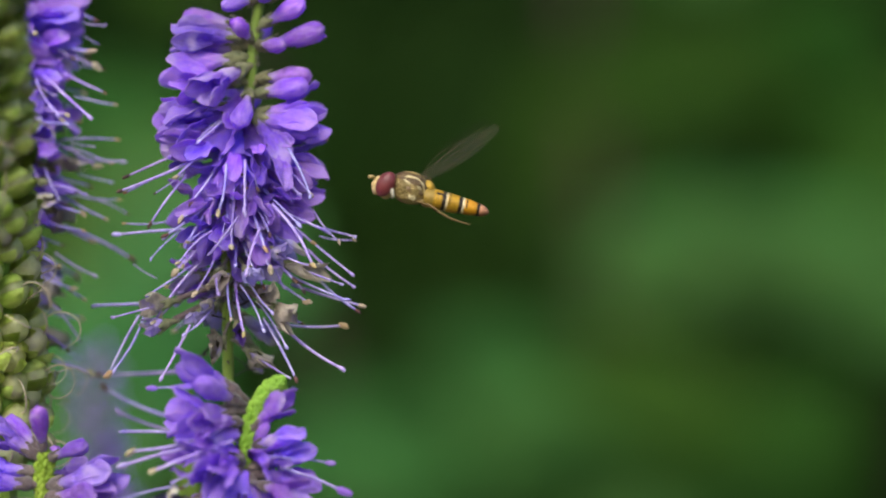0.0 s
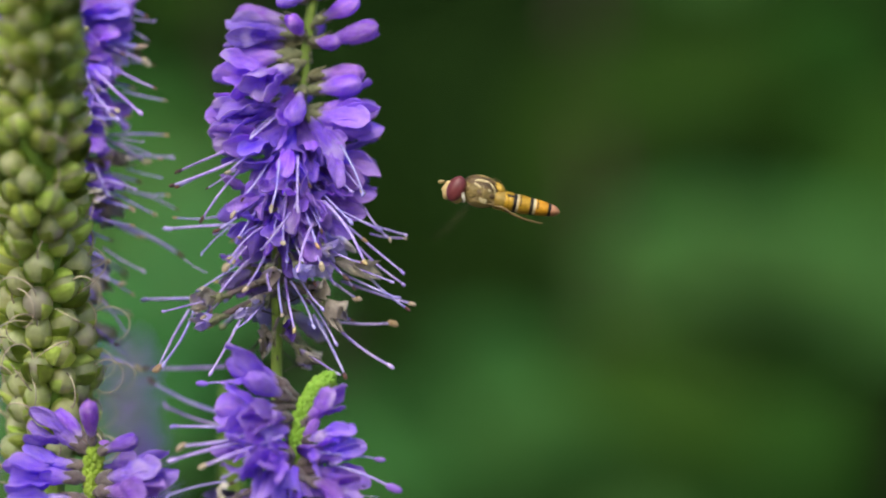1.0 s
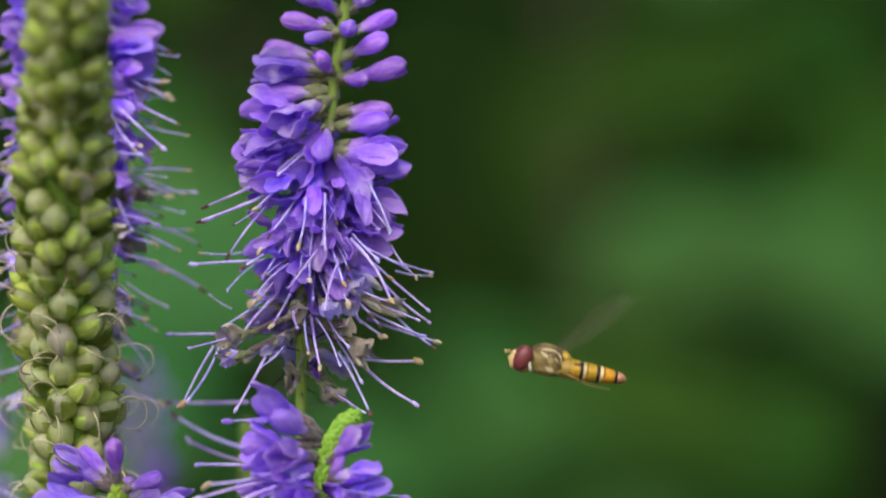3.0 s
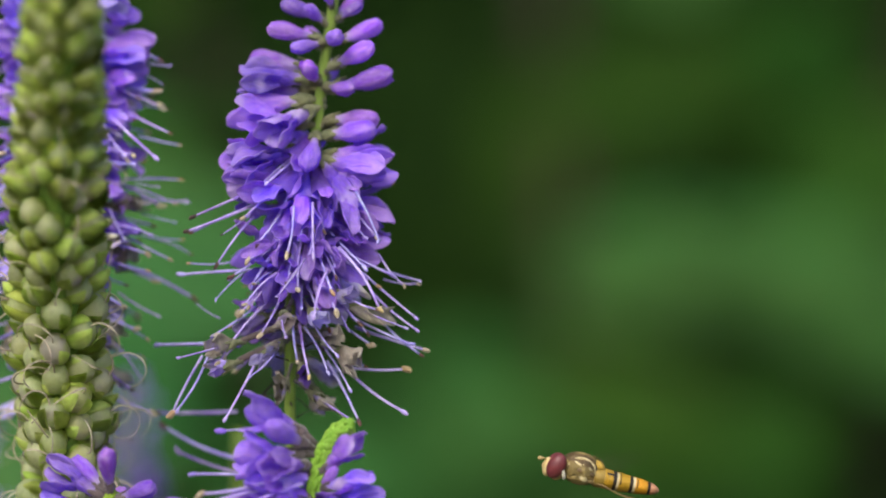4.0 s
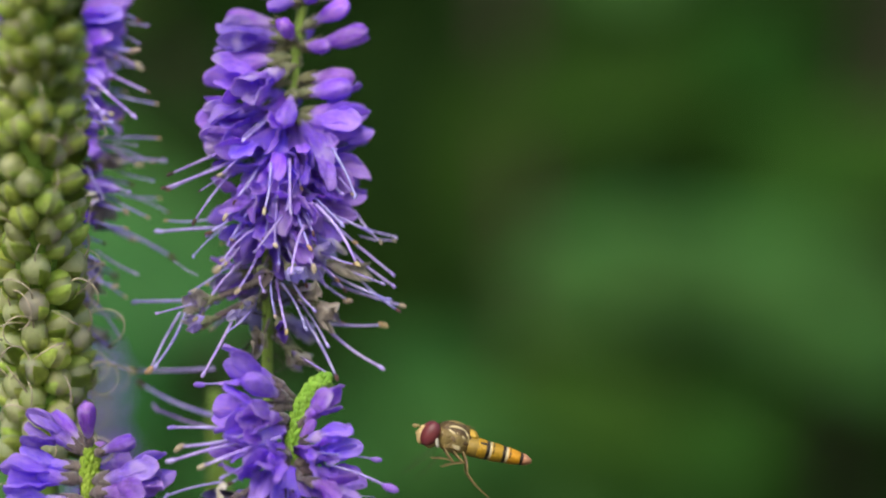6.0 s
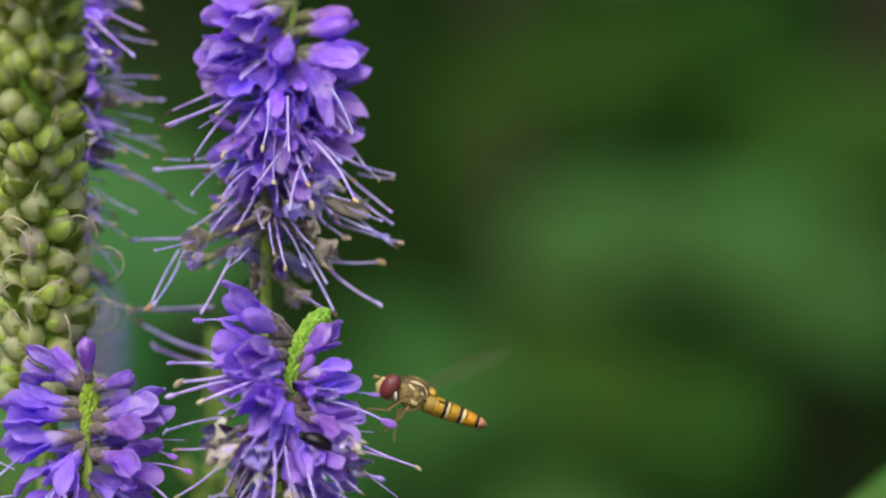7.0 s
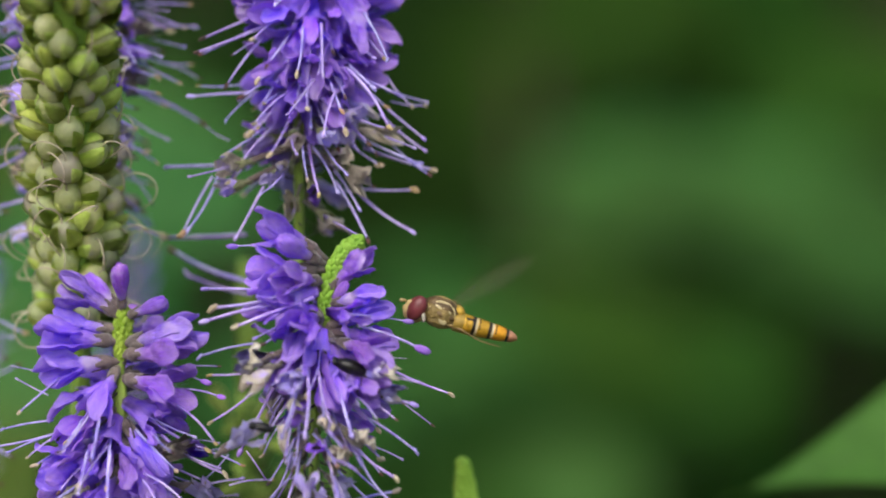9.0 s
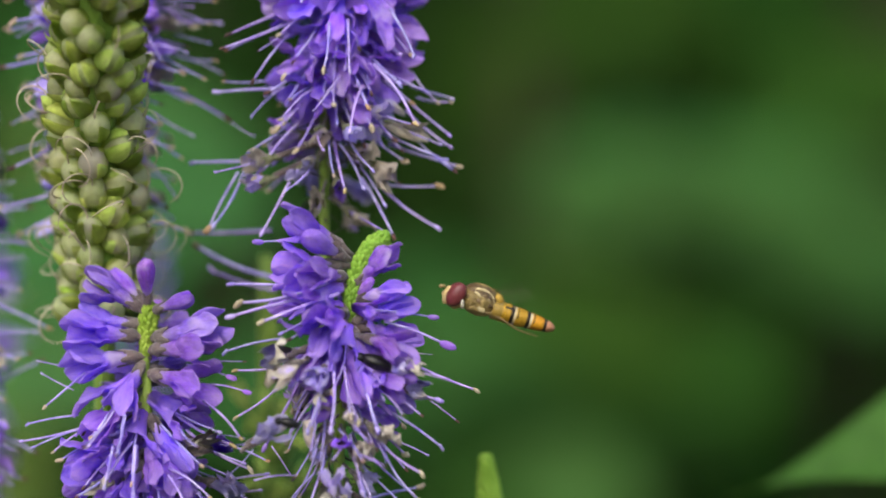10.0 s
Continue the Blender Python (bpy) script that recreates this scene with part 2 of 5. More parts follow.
def sheet(bm, length, width, bend, cup, thick, nu=9, nv=6, tip=0.5, wave=0.0, seed=0, slot=0, m=None, narrow=0.3, keel=0.0, point=0.5):
    """A petal or leaf along +X: width profile, bend (radians over its length, up positive), cupped across, with real thickness."""
    rnd = random.Random(seed)
    ph = [rnd.uniform(0, 6.28) for _ in range(4)]
    top, low = [], []
    x = z = before = 0.0
    for i in range(nu + 1):
        t = 1 - (1 - i / nu) ** 1.5
        a = bend * t
        if i:
            x += length * (t - before) * math.cos(a)
            z += length * (t - before) * math.sin(a)
        before = t
        prof = (narrow + (1 - narrow) * math.sin(min(1, t / (1 - tip * 0.55)) * math.pi / 2)) if t < 1 - tip * 0.55 else 1.0
        if t > 1 - tip:
            q = (t - (1 - tip)) / tip
            prof *= max(0.0, 1 - q ** 2.2) ** point if i < nu else 0.16 if point == 0.5 else 0.02
        w = width / 2 * prof
        rt, rl = [], []
        for j in range(nv + 1):
            s = j / nv * 2 - 1
            y = s * w
            dz = cup * (s * s) * w - keel * (1 - abs(s)) * w
            dz += wave * 1.1 * s * s * math.sin(t * 15 + ph[3] + 2 * s)
            dz += wave * math.sin(t * 7 + ph[0]) * s + wave * 0.6 * math.sin(s * 5 + t * 11 + ph[1]) + wave * 0.3 * math.sin(s * 13 + ph[2]) * math.sin(t * 17 + ph[3])
            th = thick * (1 - 0.75 * s * s) * (1 - 0.6 * t)
            n = Vector((-math.sin(a), 0, math.cos(a)))
            c = Vector((x, y, z)) + n * dz
            rt.append(c + n * th / 2)
            rl.append(c - n * th / 2)
        top.append(rt)
        low.append(rl)
    fix = (lambda p: (m @ p) * MM) if m else (lambda p: p * MM)
    T = [[bm.verts.new(fix(p)) for p in r] for r in top]
    L = [[bm.verts.new(fix(p)) for p in r] for r in low]
    fs = []
    for i in range(nu):
        for j in range(nv):
            fs.append(bm.faces.new((T[i][j], T[i + 1][j], T[i + 1][j + 1], T[i][j + 1])))
            fs.append(bm.faces.new((L[i][j], L[i][j + 1], L[i + 1][j + 1], L[i + 1][j])))
        for j in (0, nv):
            fs.append(bm.faces.new((T[i][j], L[i][j], L[i + 1][j], T[i + 1][j])))
    for j in range(nv):
        fs.append(bm.faces.new((T[0][j], T[0][j + 1], L[0][j + 1], L[0][j])))
        fs.append(bm.faces.new((T[nu][j], L[nu][j], L[nu][j + 1], T[nu][j + 1])))
    for f in fs:
        f.material_index = slot


def rot(rx=0, ry=0, rz=0):
    return Euler([radians(a) for a in (rx, ry, rz)]).to_matrix().to_4x4()


def smooth_line(points, n):
    """A smooth line through a few points."""
    pts = [Vector(p) for p in points]
    out = []
    for i in range(len(pts) - 1):
        p0, p1, p2, p3 = pts[max(i - 1, 0)], pts[i], pts[i + 1], pts[min(i + 2, len(pts) - 1)]
        for s in range(n):
            t = s / n
            out.append(0.5 * (2 * p1 + (p2 - p0) * t + (2 * p0 - 5 * p1 + 4 * p2 - p3) * t * t + (3 * p1 - p0 - 3 * p2 + p3) * t ** 3))
    return out + [pts[-1]]


# ---- the pieces of a flower, made once and shared; each grows along +X ----
def make_petals():
    out = []
    for k, (ln, wd, bend, cup) in enumerate(((2.9, 1.65, -0.4, 0.5), (3.3, 1.35, -0.7, 0.55), (2.7, 1.75, 0.15, 0.4), (3.5, 1.25, -1.0, 0.45), (2.9, 1.45, 0.6, 0.6), (3.2, 1.5, -0.2, -0.35), (2.8, 1.3, 0.9, 0.3))):
        bm = bmesh.new()
        sheet(bm, ln, wd, bend, cup, 0.2, 13, 9, tip=0.48, wave=0.1, seed=k, narrow=0.36)
        out.append(mesh_of("petal", bm, PETAL))
    return out


def make_husks():
    """Withered corollas: a crumpled funnel with a torn, curling rim."""
    out = []
    for k in range(8):
        rnd = random.Random(40 + k)
        bm = bmesh.new()
        n, sides, rings = 9, 14, []
        ln, wide, twist = rnd.uniform(2.4, 3.3), rnd.uniform(0.8, 1.25), rnd.uniform(-1.2, 1.2)
        flat = rnd.uniform(0.25, 0.7)
        torn = [rnd.uniform(0.4, 1.12) for _ in range(sides)]
        for i in range(n + 1):
            t = i / n
            ring = []
            for q in range(sides):
                a = 2 * math.pi * q / sides + twist * t
                crumple = noise.noise(Vector((math.cos(a) * 1.7, math.sin(a) * 1.7, t * 3.1 + 9 * k)))
                r = (0.4 + (wide - 0.4) * math.sin(min(1, t * 1.3) * math.pi / 2)) * (1 + 0.8 * crumple * t) - 0.3 * wide * max(0, t - 0.75)
                x = ln * t * (1 + (torn[q] - 1) * t * t)
                ring.append(bm.verts.new(Vector((x, math.cos(a) * r, math.sin(a) * r * flat + 0.6 * crumple * t)) * MM))
            rings.append(ring)
        for u, v in zip(rings, rings[1:]):
            for q in range(sides):
                bm.faces.new((u[q], u[(q + 1) % sides], v[(q + 1) % sides], v[q]))
        bmesh.ops.solidify(bm, geom=bm.faces[:], thickness=0.07 * MM)
        out.append(mesh_of("withered_corolla", bm, (PAPERY, PALE_LILAC, PALE_LILAC, PAPERY, PAPERY, PALE_LILAC, PAPERY, PETAL)[k]))
    return out


def make_corollas(half):
    """A closed or just opening corolla: a slender tube, swollen towards its end, and lobes folded over one another or parting."""
    out = []
    for k in range(9):
        rnd = random.Random((170 if half else 70) + k)
        bm = bmesh.new()
        droop, fat = rnd.uniform(-0.45, 0.35), rnd.uniform(0.92, 1.1)
        if half:
            ln = rnd.uniform(4.6, 5.2)
            core = [(0.55 * ln * t, 0, droop * 0.3 * t * t) for t in (i / 8 for i in range(9))]
            tube(bm, core, [0.40, 0.44, 0.47, 0.52, 0.60, 0.66, 0.62, 0.45, 0.2], 12)
            for q in range(4):
                fl = (rnd.uniform(2, 12), rnd.uniform(4, 26), rnd.uniform(10, 44), rnd.uniform(0, 22))[q]
                start = ln * rnd.uniform(0.34, 0.44)
                m = rot(90 * q + rnd.uniform(-22, 22)) @ Matrix.Translation((start, 0, 0.42 + droop * 0.2)) @ rot(rnd.uniform(-18, 18), -fl, rnd.uniform(-12, 12))
                sheet(bm, rnd.uniform(2.8, 3.7), rnd.uniform(1.6, 2.2), rnd.uniform(-0.6, 0.4), rnd.uniform(-0.3, 0.55), 0.2, 13, 9, 0.48, 0.07, 7 * k + q, m=m, narrow=0.36)
        else:
            ln = rnd.uniform(3.9, 4.5)
            n, sides, rings = 16, 18, []
            for i in range(n + 1):
                t = i / n
                r = fat * (0.40 + 0.56 * math.sin(min(1, t / 0.6) * math.pi / 2) ** 1.8) * (1 if t < 0.66 else math.sqrt(max(0.004, 1 - ((t - 0.66) / 0.34) ** 2.2)))
                ring = []
                for s in range(sides):
                    a = 2 * math.pi * s / sides
                    fold = 1 + 0.035 * math.sin(7 * a + 9 * t + 2 * k) - 0.28 * t * (0.5 + 0.5 * math.cos(4 * a + 1.6 * t + k)) ** 3 + 0.06 * math.sin(2 * a + 5 * t + k)
                    ring.append(bm.verts.new(Vector((ln * t, math.cos(a) * r * fold, math.sin(a) * r * fold * 0.9 + droop * t * t)) * MM))
                rings.append(ring)
            for u, v in zip(rings, rings[1:]):
                for s in range(sides):
                    bm.faces.new((u[s], u[(s + 1) % sides], v[(s + 1) % sides], v[s]))
            bm.faces.new(rings[0][::-1])
            bm.faces.new(rings[-1])
            for q in range(2):
                m = rot(180 * q + rnd.uniform(-40, 40)) @ Matrix.Translation((ln * 0.38, 0, fat * 0.62 + droop * 0.2)) @ rot(0, -rnd.uniform(12, 20), 0)
                sheet(bm, ln * rnd.uniform(0.52, 0.64), fat * 1.7, -0.66, -0.5, 0.12, 11, 7, 0.55, 0.06, k + q, m=m, narrow=0.5)
        out.append(mesh_of("corolla", bm, PETAL_LOBE if half else PETAL_BUD))
    return out


def make_calyx():
    out = []
    for k in range(3):
        bm = bmesh.new()
        tube(bm, [(-0.4, 0, -0.2), (0.4, 0, -0.05), (0.9, 0, 0)], [0.28, 0.3, 0.5], 7)
        blob(bm, (1.2, 0, 0), (0.68, 0.56, 0.56), u=10, v=7)
        for q in range(4):
            m = rot(90 * q + 30 * k) @ Matrix.Translation((0.9, 0, 0.42)) @ rot(0, -8 - 5 * k, 0)
            sheet(bm, 1.3, 0.55, -0.1, -0.5, 0.15, 5, 4, 0.7, 0.05, q + k, m=m, narrow=0.7)
        out.append(mesh_of("calyx", bm, CALYX))
    return out


def make_tube():
    bm = bmesh.new()
    line = [(0.8 + 0.48 * i, 0, 0) for i in range(7)]
    tube(bm, line, [0.6, 0.66, 0.72, 0.8, 0.92, 1.08, 1.25], 14, caps=False)
    bmesh.ops.solidify(bm, geom=bm.faces[:], thickness=0.12 * MM)
    return mesh_of("corolla_tube", bm, PETAL)


STAMEN_LEN = 7.0


def make_stamens():
    """A filament with its anther, 7 mm long; straight and bowed ones, fresh and spent."""
    out = []
    for k in range(10):
        rnd = random.Random(90 + k)
        bow, side = rnd.uniform(-0.45, 0.45), rnd.uniform(-0.3, 0.3)
        bm = bmesh.new()
        line = [(STAMEN_LEN * t, side * math.sin(math.pi * t), bow * math.sin(math.pi * t)) for t in (i / 9 for i in range(10))]
        tube(bm, line, [0.17, 0.16, 0.15, 0.145, 0.14, 0.135, 0.13, 0.125, 0.12, 0.11], 7)
        a = rnd.uniform(-40, 40)
        m = rot(0, a, rnd.uniform(-30, 30))
        if k == 9:
            blob(bm, (STAMEN_LEN + 0.15, 0, 0), (0.56, 0.3, 0.27), rot(0, -30, 20), 1, 12, 8, lambda c: 1 + 0.25 * math.sin(5 * c.x) * c.z)
        elif k == 8:
            blob(bm, (STAMEN_LEN + 0.2, 0, 0), (0.7, 0.36, 0.34), rot(0, 25, 0), 1, 12, 8, lambda c: 1 + 0.2 * math.sin(5 * c.x) * c.z)
        elif k != 7:
            blob(bm, (STAMEN_LEN + 0.1, 0, 0), (rnd.uniform(0.36, 0.55), rnd.uniform(0.17, 0.24), rnd.uniform(0.15, 0.22)), m @ Matrix.Translation((0.1, 0, 0)), 1, 9, 7,
                 lambda c: 1 + 0.25 * math.sin(6 * c.x + k) * c.z)
        else:
            blob(bm, (STAMEN_LEN + 0.1, 0, 0), (0.5, 0.22, 0.22), None, 0, 9, 6)
        out.append(mesh_of("stamen", bm, FILAMENT, (ANTHER, ANTHER_PALE, FILAMENT, ANTHER_DARK, FILAMENT, FILAMENT, ANTHER_DARK, FILAMENT, ANTHER, ANTHER_PALE)[k]))
    return out


def make_club():
    """A style that ends in a small glossy violet bud."""
    bm = bmesh.new()
    tube(bm, [(STAMEN_LEN * t, 0, 0.25 * math.sin(math.pi * t)) for t in (i / 7 for i in range(8))], 0.13, 7)
    blob(bm, (STAMEN_LEN + 0.2, 0, 0), (0.95, 0.44, 0.44), None, 1, 12, 9)
    return mesh_of("style", bm, FILAMENT, PETAL_BUD)


def make_scars():
    """What a fallen flower leaves: a thin dark style, bent and dry."""
    out = []
    for k in range(4):
        rnd = random.Random(140 + k)
        bm = bmesh.new()
        bow, hook = rnd.uniform(-0.9, 0.9), rnd.uniform(-1.0, 1.0)
        tube(bm, smooth_line([(0, 0, 0), (1.2, 0.2, bow * 0.6), (2.6, -0.2, bow), (4.0, hook * 0.4, bow * 0.4 + hook)], 4), [0.15, 0.12, 0.1, 0.1, 0.09, 0.09, 0.08, 0.08, 0.08, 0.08, 0.09, 0.1, 0.13], 6)
        out.append(mesh_of("dry_style", bm, SCAR))
    return out


def make_flakes():
    """Shrivelled single petals that still cling to the spike."""
    out = []
    for k, (ln, wd, bend, cup) in enumerate(((1.9, 1.3, 1.2, -0.5), (1.6, 1.2, -0.9, 0.7), (2.6, 1.2, 0.5, 0.9))):
        bm = bmesh.new()
        sheet(bm, ln, wd, bend, cup, 0.12, 9, 7, 0.5, 0.3, 60 + k, narrow=0.6)
        out.append(mesh_of("withered_petal", bm, PAPERY))
    return out


def make_pedicel():
    bm = bmesh.new()
    tube(bm, [(0, 0, 0), (1.7, 0, 0.15), (3.4, 0, 0.12), (5, 0, 0)], [0.3, 0.26, 0.24, 0.26], 7)
    return mesh_of("pedicel", bm, CALYX)


PETALS, HUSKS, BUDS, HALVES, CALYCES, TUBE, STAMENS, PEDICEL, CLUB, SCARS, FLAKES = make_petals(), make_husks(), make_corollas(False), make_corollas(True), make_calyx(), make_tube(), make_stamens(), make_pedicel(), make_club(), make_scars(), make_flakes()

BLEACHED = []
for me in HALVES:
    pale = me.copy()
    pale.materials[0] = PALE_LILAC
    BLEACHED.append(pale)


def along(root, end, roll=0.0):
    """The pose of a piece that grows from root to end."""
    d = (end - root)
    return Matrix.Translation(root) @ d.to_track_quat("X", "Z").to_matrix().to_4x4() @ rot(roll)


CALYCES_GREEN = []
for me in CALYCES:
    green = me.copy()
    green.materials[0] = CALYX_GREEN
    CALYCES_GREEN.append(green)


def flower(kind, parent, root, end, rnd, cups=CALYCES):
    """One flower of a spike, from its foot on the stem to its outer end (mm, in the spike's space)."""
    if kind == "faded" and (end - root).length > 4.6:
        foot = end - (end - root).normalized() * 4.0
        part("pedicel", PEDICEL, parent, along(root * MM, foot * MM) @ Matrix.Scale((foot - root).length / 5.0, 4))
        root = foot
    full = {"bud": 5.6, "half": 5.9, "open": 6.6, "faded": 4.2, "pale": 6.0}[kind]
    size = min(0.92 if kind == "faded" else 1.25, max(0.5 if kind == "pale" else 0.6 if kind == "bud" else 0.62 if kind == "faded" else 0.72, (end - root).length / full))
    m = along(root * MM, end * MM, rnd.uniform(0, 90)) @ Matrix.Scale(size, 4)
    head = part("flower", cups[rnd.randrange(3)], parent, m)
    if kind == "bud":
        part("bud", BUDS[rnd.randrange(9)], head, Matrix.Translation((1.7 * MM, 0, 0)))
        return head
    if kind in ("half", "pale"):
        part("corolla", (HALVES if kind == "half" else BLEACHED)[rnd.randrange(9)], head, Matrix.Translation((1.2 * MM, 0, 0)))
        for q in range(rnd.choice((0, 0, 1, 2)) if end.z < root.z - 2.5 else 0):
            part("stamen", STAMENS[rnd.randrange(8)], head, Matrix.Translation((3.2 * MM, 0, 0)) @ rot(0, rnd.uniform(-14, 14), rnd.uniform(-14, 14)) @ Matrix.Scale(rnd.uniform(0.55, 0.8), 4))
        return head
    if kind == "faded":
        part("withered_corolla", HUSKS[rnd.randrange(8)], head, Matrix.Translation((1.1 * MM, 0, 0)) @ rot(rnd.uniform(0, 360), rnd.uniform(-25, 25), 0) @ Matrix.Scale(rnd.uniform(1.0, 1.35), 4))
    else:
        part("corolla_tube", TUBE, head)
        for q in range(4):
            flare = 16 + rnd.uniform(-12, 18)
            pm = rot(90 * q + rnd.uniform(-18, 18)) @ Matrix.Translation((3.4 * MM, 0, 0.95 * MM)) @ rot(rnd.uniform(-15, 15), -flare, rnd.uniform(-12, 12))
            part("petal", PETALS[rnd.randrange(7)], head, pm @ Matrix.Scale(rnd.uniform(0.82, 1.08), 4))
    if kind in ("open", "faded"):
        for q in range(rnd.choice((1, 2)) if kind == "open" else rnd.choice((0, 1))):
            sm = Matrix.Translation((2.2 * MM, 0, 0)) @ rot(0, rnd.uniform(-16, 16), rnd.uniform(-16, 16)) @ rot(rnd.uniform(0, 360))
            part("stamen", STAMENS[rnd.randrange(8)], head, sm @ Matrix.Scale(rnd.uniform(0.6, 0.85), 4))
    return head


def stem_x(stem, z):
    return float(np.interp(z, [q[1] for q in stem], [q[0] for q in stem]))


def spike(base, stem, label, buds=(), halves=(), opens=(), faded=(), stamens=(), fill=(), seed=1, radius=1.05, tip=(), tip_size=1.0, leaf_pairs=2, extra=(), clubs=(), cone=0.0, cups=CALYCES, bristles=(), scars=(), folded=0, fading=0.0):
    """A flower spike on its stem, rooted in the ground. fill: (kind, lowest z, highest z, count, reach, from angle, to angle) for the far side."""
    rnd = random.Random(seed)
    thing = new("flower_spike")
    thing.location = (base[0], base[1], 0)
    tagged(thing, label, "flower", "speedwell flower spikes")
    low = stem[0]
    line = smooth_line([(low[0] + 6, 14, -12), (low[0] + 3, 8, 250), (low[0] + 1, 2, 520), (low[0], 0, low[1])] + [(x, 0, z) for x, z in stem[1:]], 6)
    bm = bmesh.new()
    top = stem[-1][1]
    tube(bm, line, [max(0.5, radius * (1.7 - 0.9 * min(1, p.z / low[1])) * (1 - 0.25 * max(0, (p.z - low[1]) / (top - low[1])))) for p in line], 10)
    part("stem", mesh_of("stem", bm, STEM), thing)
    for kind, rows in (("bud", buds), ("half", halves), ("open", opens), ("faded", faded)):
        for i, (x, y, z, rz) in enumerate(rows):
            stage = kind
            if kind == "open" and folded and i % folded == 0:
                stage = "half"
            elif kind == "open" and rz < fading and i % 3 == 1:
                stage = "pale"
            flower(stage, thing, Vector((stem_x(stem, rz), 0, rz)), Vector((x, y - (1.5 if kind == "faded" else 0), z)), rnd, cups)
    for kind, z0, z1, count, reach, a0, a1 in fill:
        for i in range(count):
            z = z0 + (z1 - z0) * (i + rnd.random()) / count
            a = radians(a0 + (a1 - a0) * ((i * 0.618 + rnd.uniform(-0.06, 0.06)) % 1.0))
            r = reach * rnd.uniform(0.85, 1.08)
            drop = {"bud": 1.5, "half": 0.3, "open": -2.0, "faded": -2.6, "pale": -2.0}[kind] + rnd.uniform(-0.8, 0.8)
            x0 = stem_x(stem, z)
            flower(kind, thing, Vector((x0, 0, z)), Vector((x0 + math.cos(a) * r, -math.sin(a) * r, z + drop)), rnd, cups)
    for i, (kind, x0, y0, z0, x1, y1, z1) in enumerate(extra):
        if kind == "flake":
            part("withered_petal", FLAKES[i % 3], thing, along(Vector((x0, y0, z0)) * MM, Vector((x1, y1, z1)) * MM, 67 * i))
            continue
        flower(kind, thing, Vector((x0, y0, z0)), Vector((x1, y1, z1)), rnd)
    # some stamens carry a certain anther
    for x0, z0, x1, z1, y, *anther in stamens:
        a, b = Vector((x0, y * 0.55, z0)) * MM, Vector((x1, y, z1)) * MM
        m = along(a, b, rnd.uniform(0, 360)) @ Matrix.Scale((b - a).length / (STAMEN_LEN * MM), 4)
        part("stamen", STAMENS[anther[0] if anther else rnd.randrange(8)], thing, m)
    for z0, z1, count, ln, fall in bristles:
        # stamens that outlast their petals, hanging outwards
        for i in range(count):
            z, a = z0 + (z1 - z0) * (i + rnd.random()) / count, i * 2.39996 + rnd.uniform(-0.3, 0.3)
            out = Vector((math.cos(a), math.sin(a), 0))
            root = Vector((stem_x(stem, z), 0, z)) + out * 2.2
            end = root + (out + Vector((0, 0, -fall * rnd.uniform(0.5, 1.3)))).normalized() * ln * rnd.uniform(0.8, 1.15)
            m = along(root * MM, end * MM, rnd.uniform(0, 360)) @ Matrix.Scale((end - root).length / STAMEN_LEN, 4)
            part("stamen", STAMENS[(0, 1, 9, 3, 9, 1, 6, 9)[rnd.randrange(8)]], thing, m)
    for z0, z1, count in scars:
        for i in range(count):
            z, a = z0 + (z1 - z0) * (i + rnd.random()) / count, i * 2.39996 + rnd.uniform(-0.4, 0.4)
            root = Vector((stem_x(stem, z), 0, z))
            out = Vector((math.cos(a), math.sin(a), rnd.uniform(-0.7, 0.3)))
            part("dry_style", SCARS[rnd.randrange(4)], thing, along(root * MM, (root + out) * MM, rnd.uniform(0, 360)) @ Matrix.Scale(rnd.uniform(0.5, 1.25), 4))
    for x0, z0, x1, z1, y in clubs:
        a, b = Vector((x0, y * 0.55, z0)) * MM, Vector((x1, y, z1)) * MM
        part("style", CLUB, thing, along(a, b) @ Matrix.Scale((b - a).length / (STAMEN_LEN * MM), 4))
    if tip:
        part("bud_tip", bud_tip(tip, tip_size, seed, cone), thing, None, "lime green cluster of unopened buds")
    for q in range(leaf_pairs):
        z = 150 + 190 * q + rnd.uniform(-20, 20)
        for s in (0, 180):
            bm = bmesh.new()
            sheet(bm, rnd.uniform(60, 85), rnd.uniform(15, 20), -0.7, 0.25, 0.5, 14, 6, 0.6, 1.0, seed + q, narrow=0.35)
            part("leaf", mesh_of("leaf", bm, LEAF), thing, Matrix.Translation((6 * MM * (1 - z / 600), 9 * MM * (1 - z / 600), z * MM)) @ rot(0, -25, s + 90 * q + rnd.uniform(-25, 25)), "lance-shaped green leaf")
    return thing


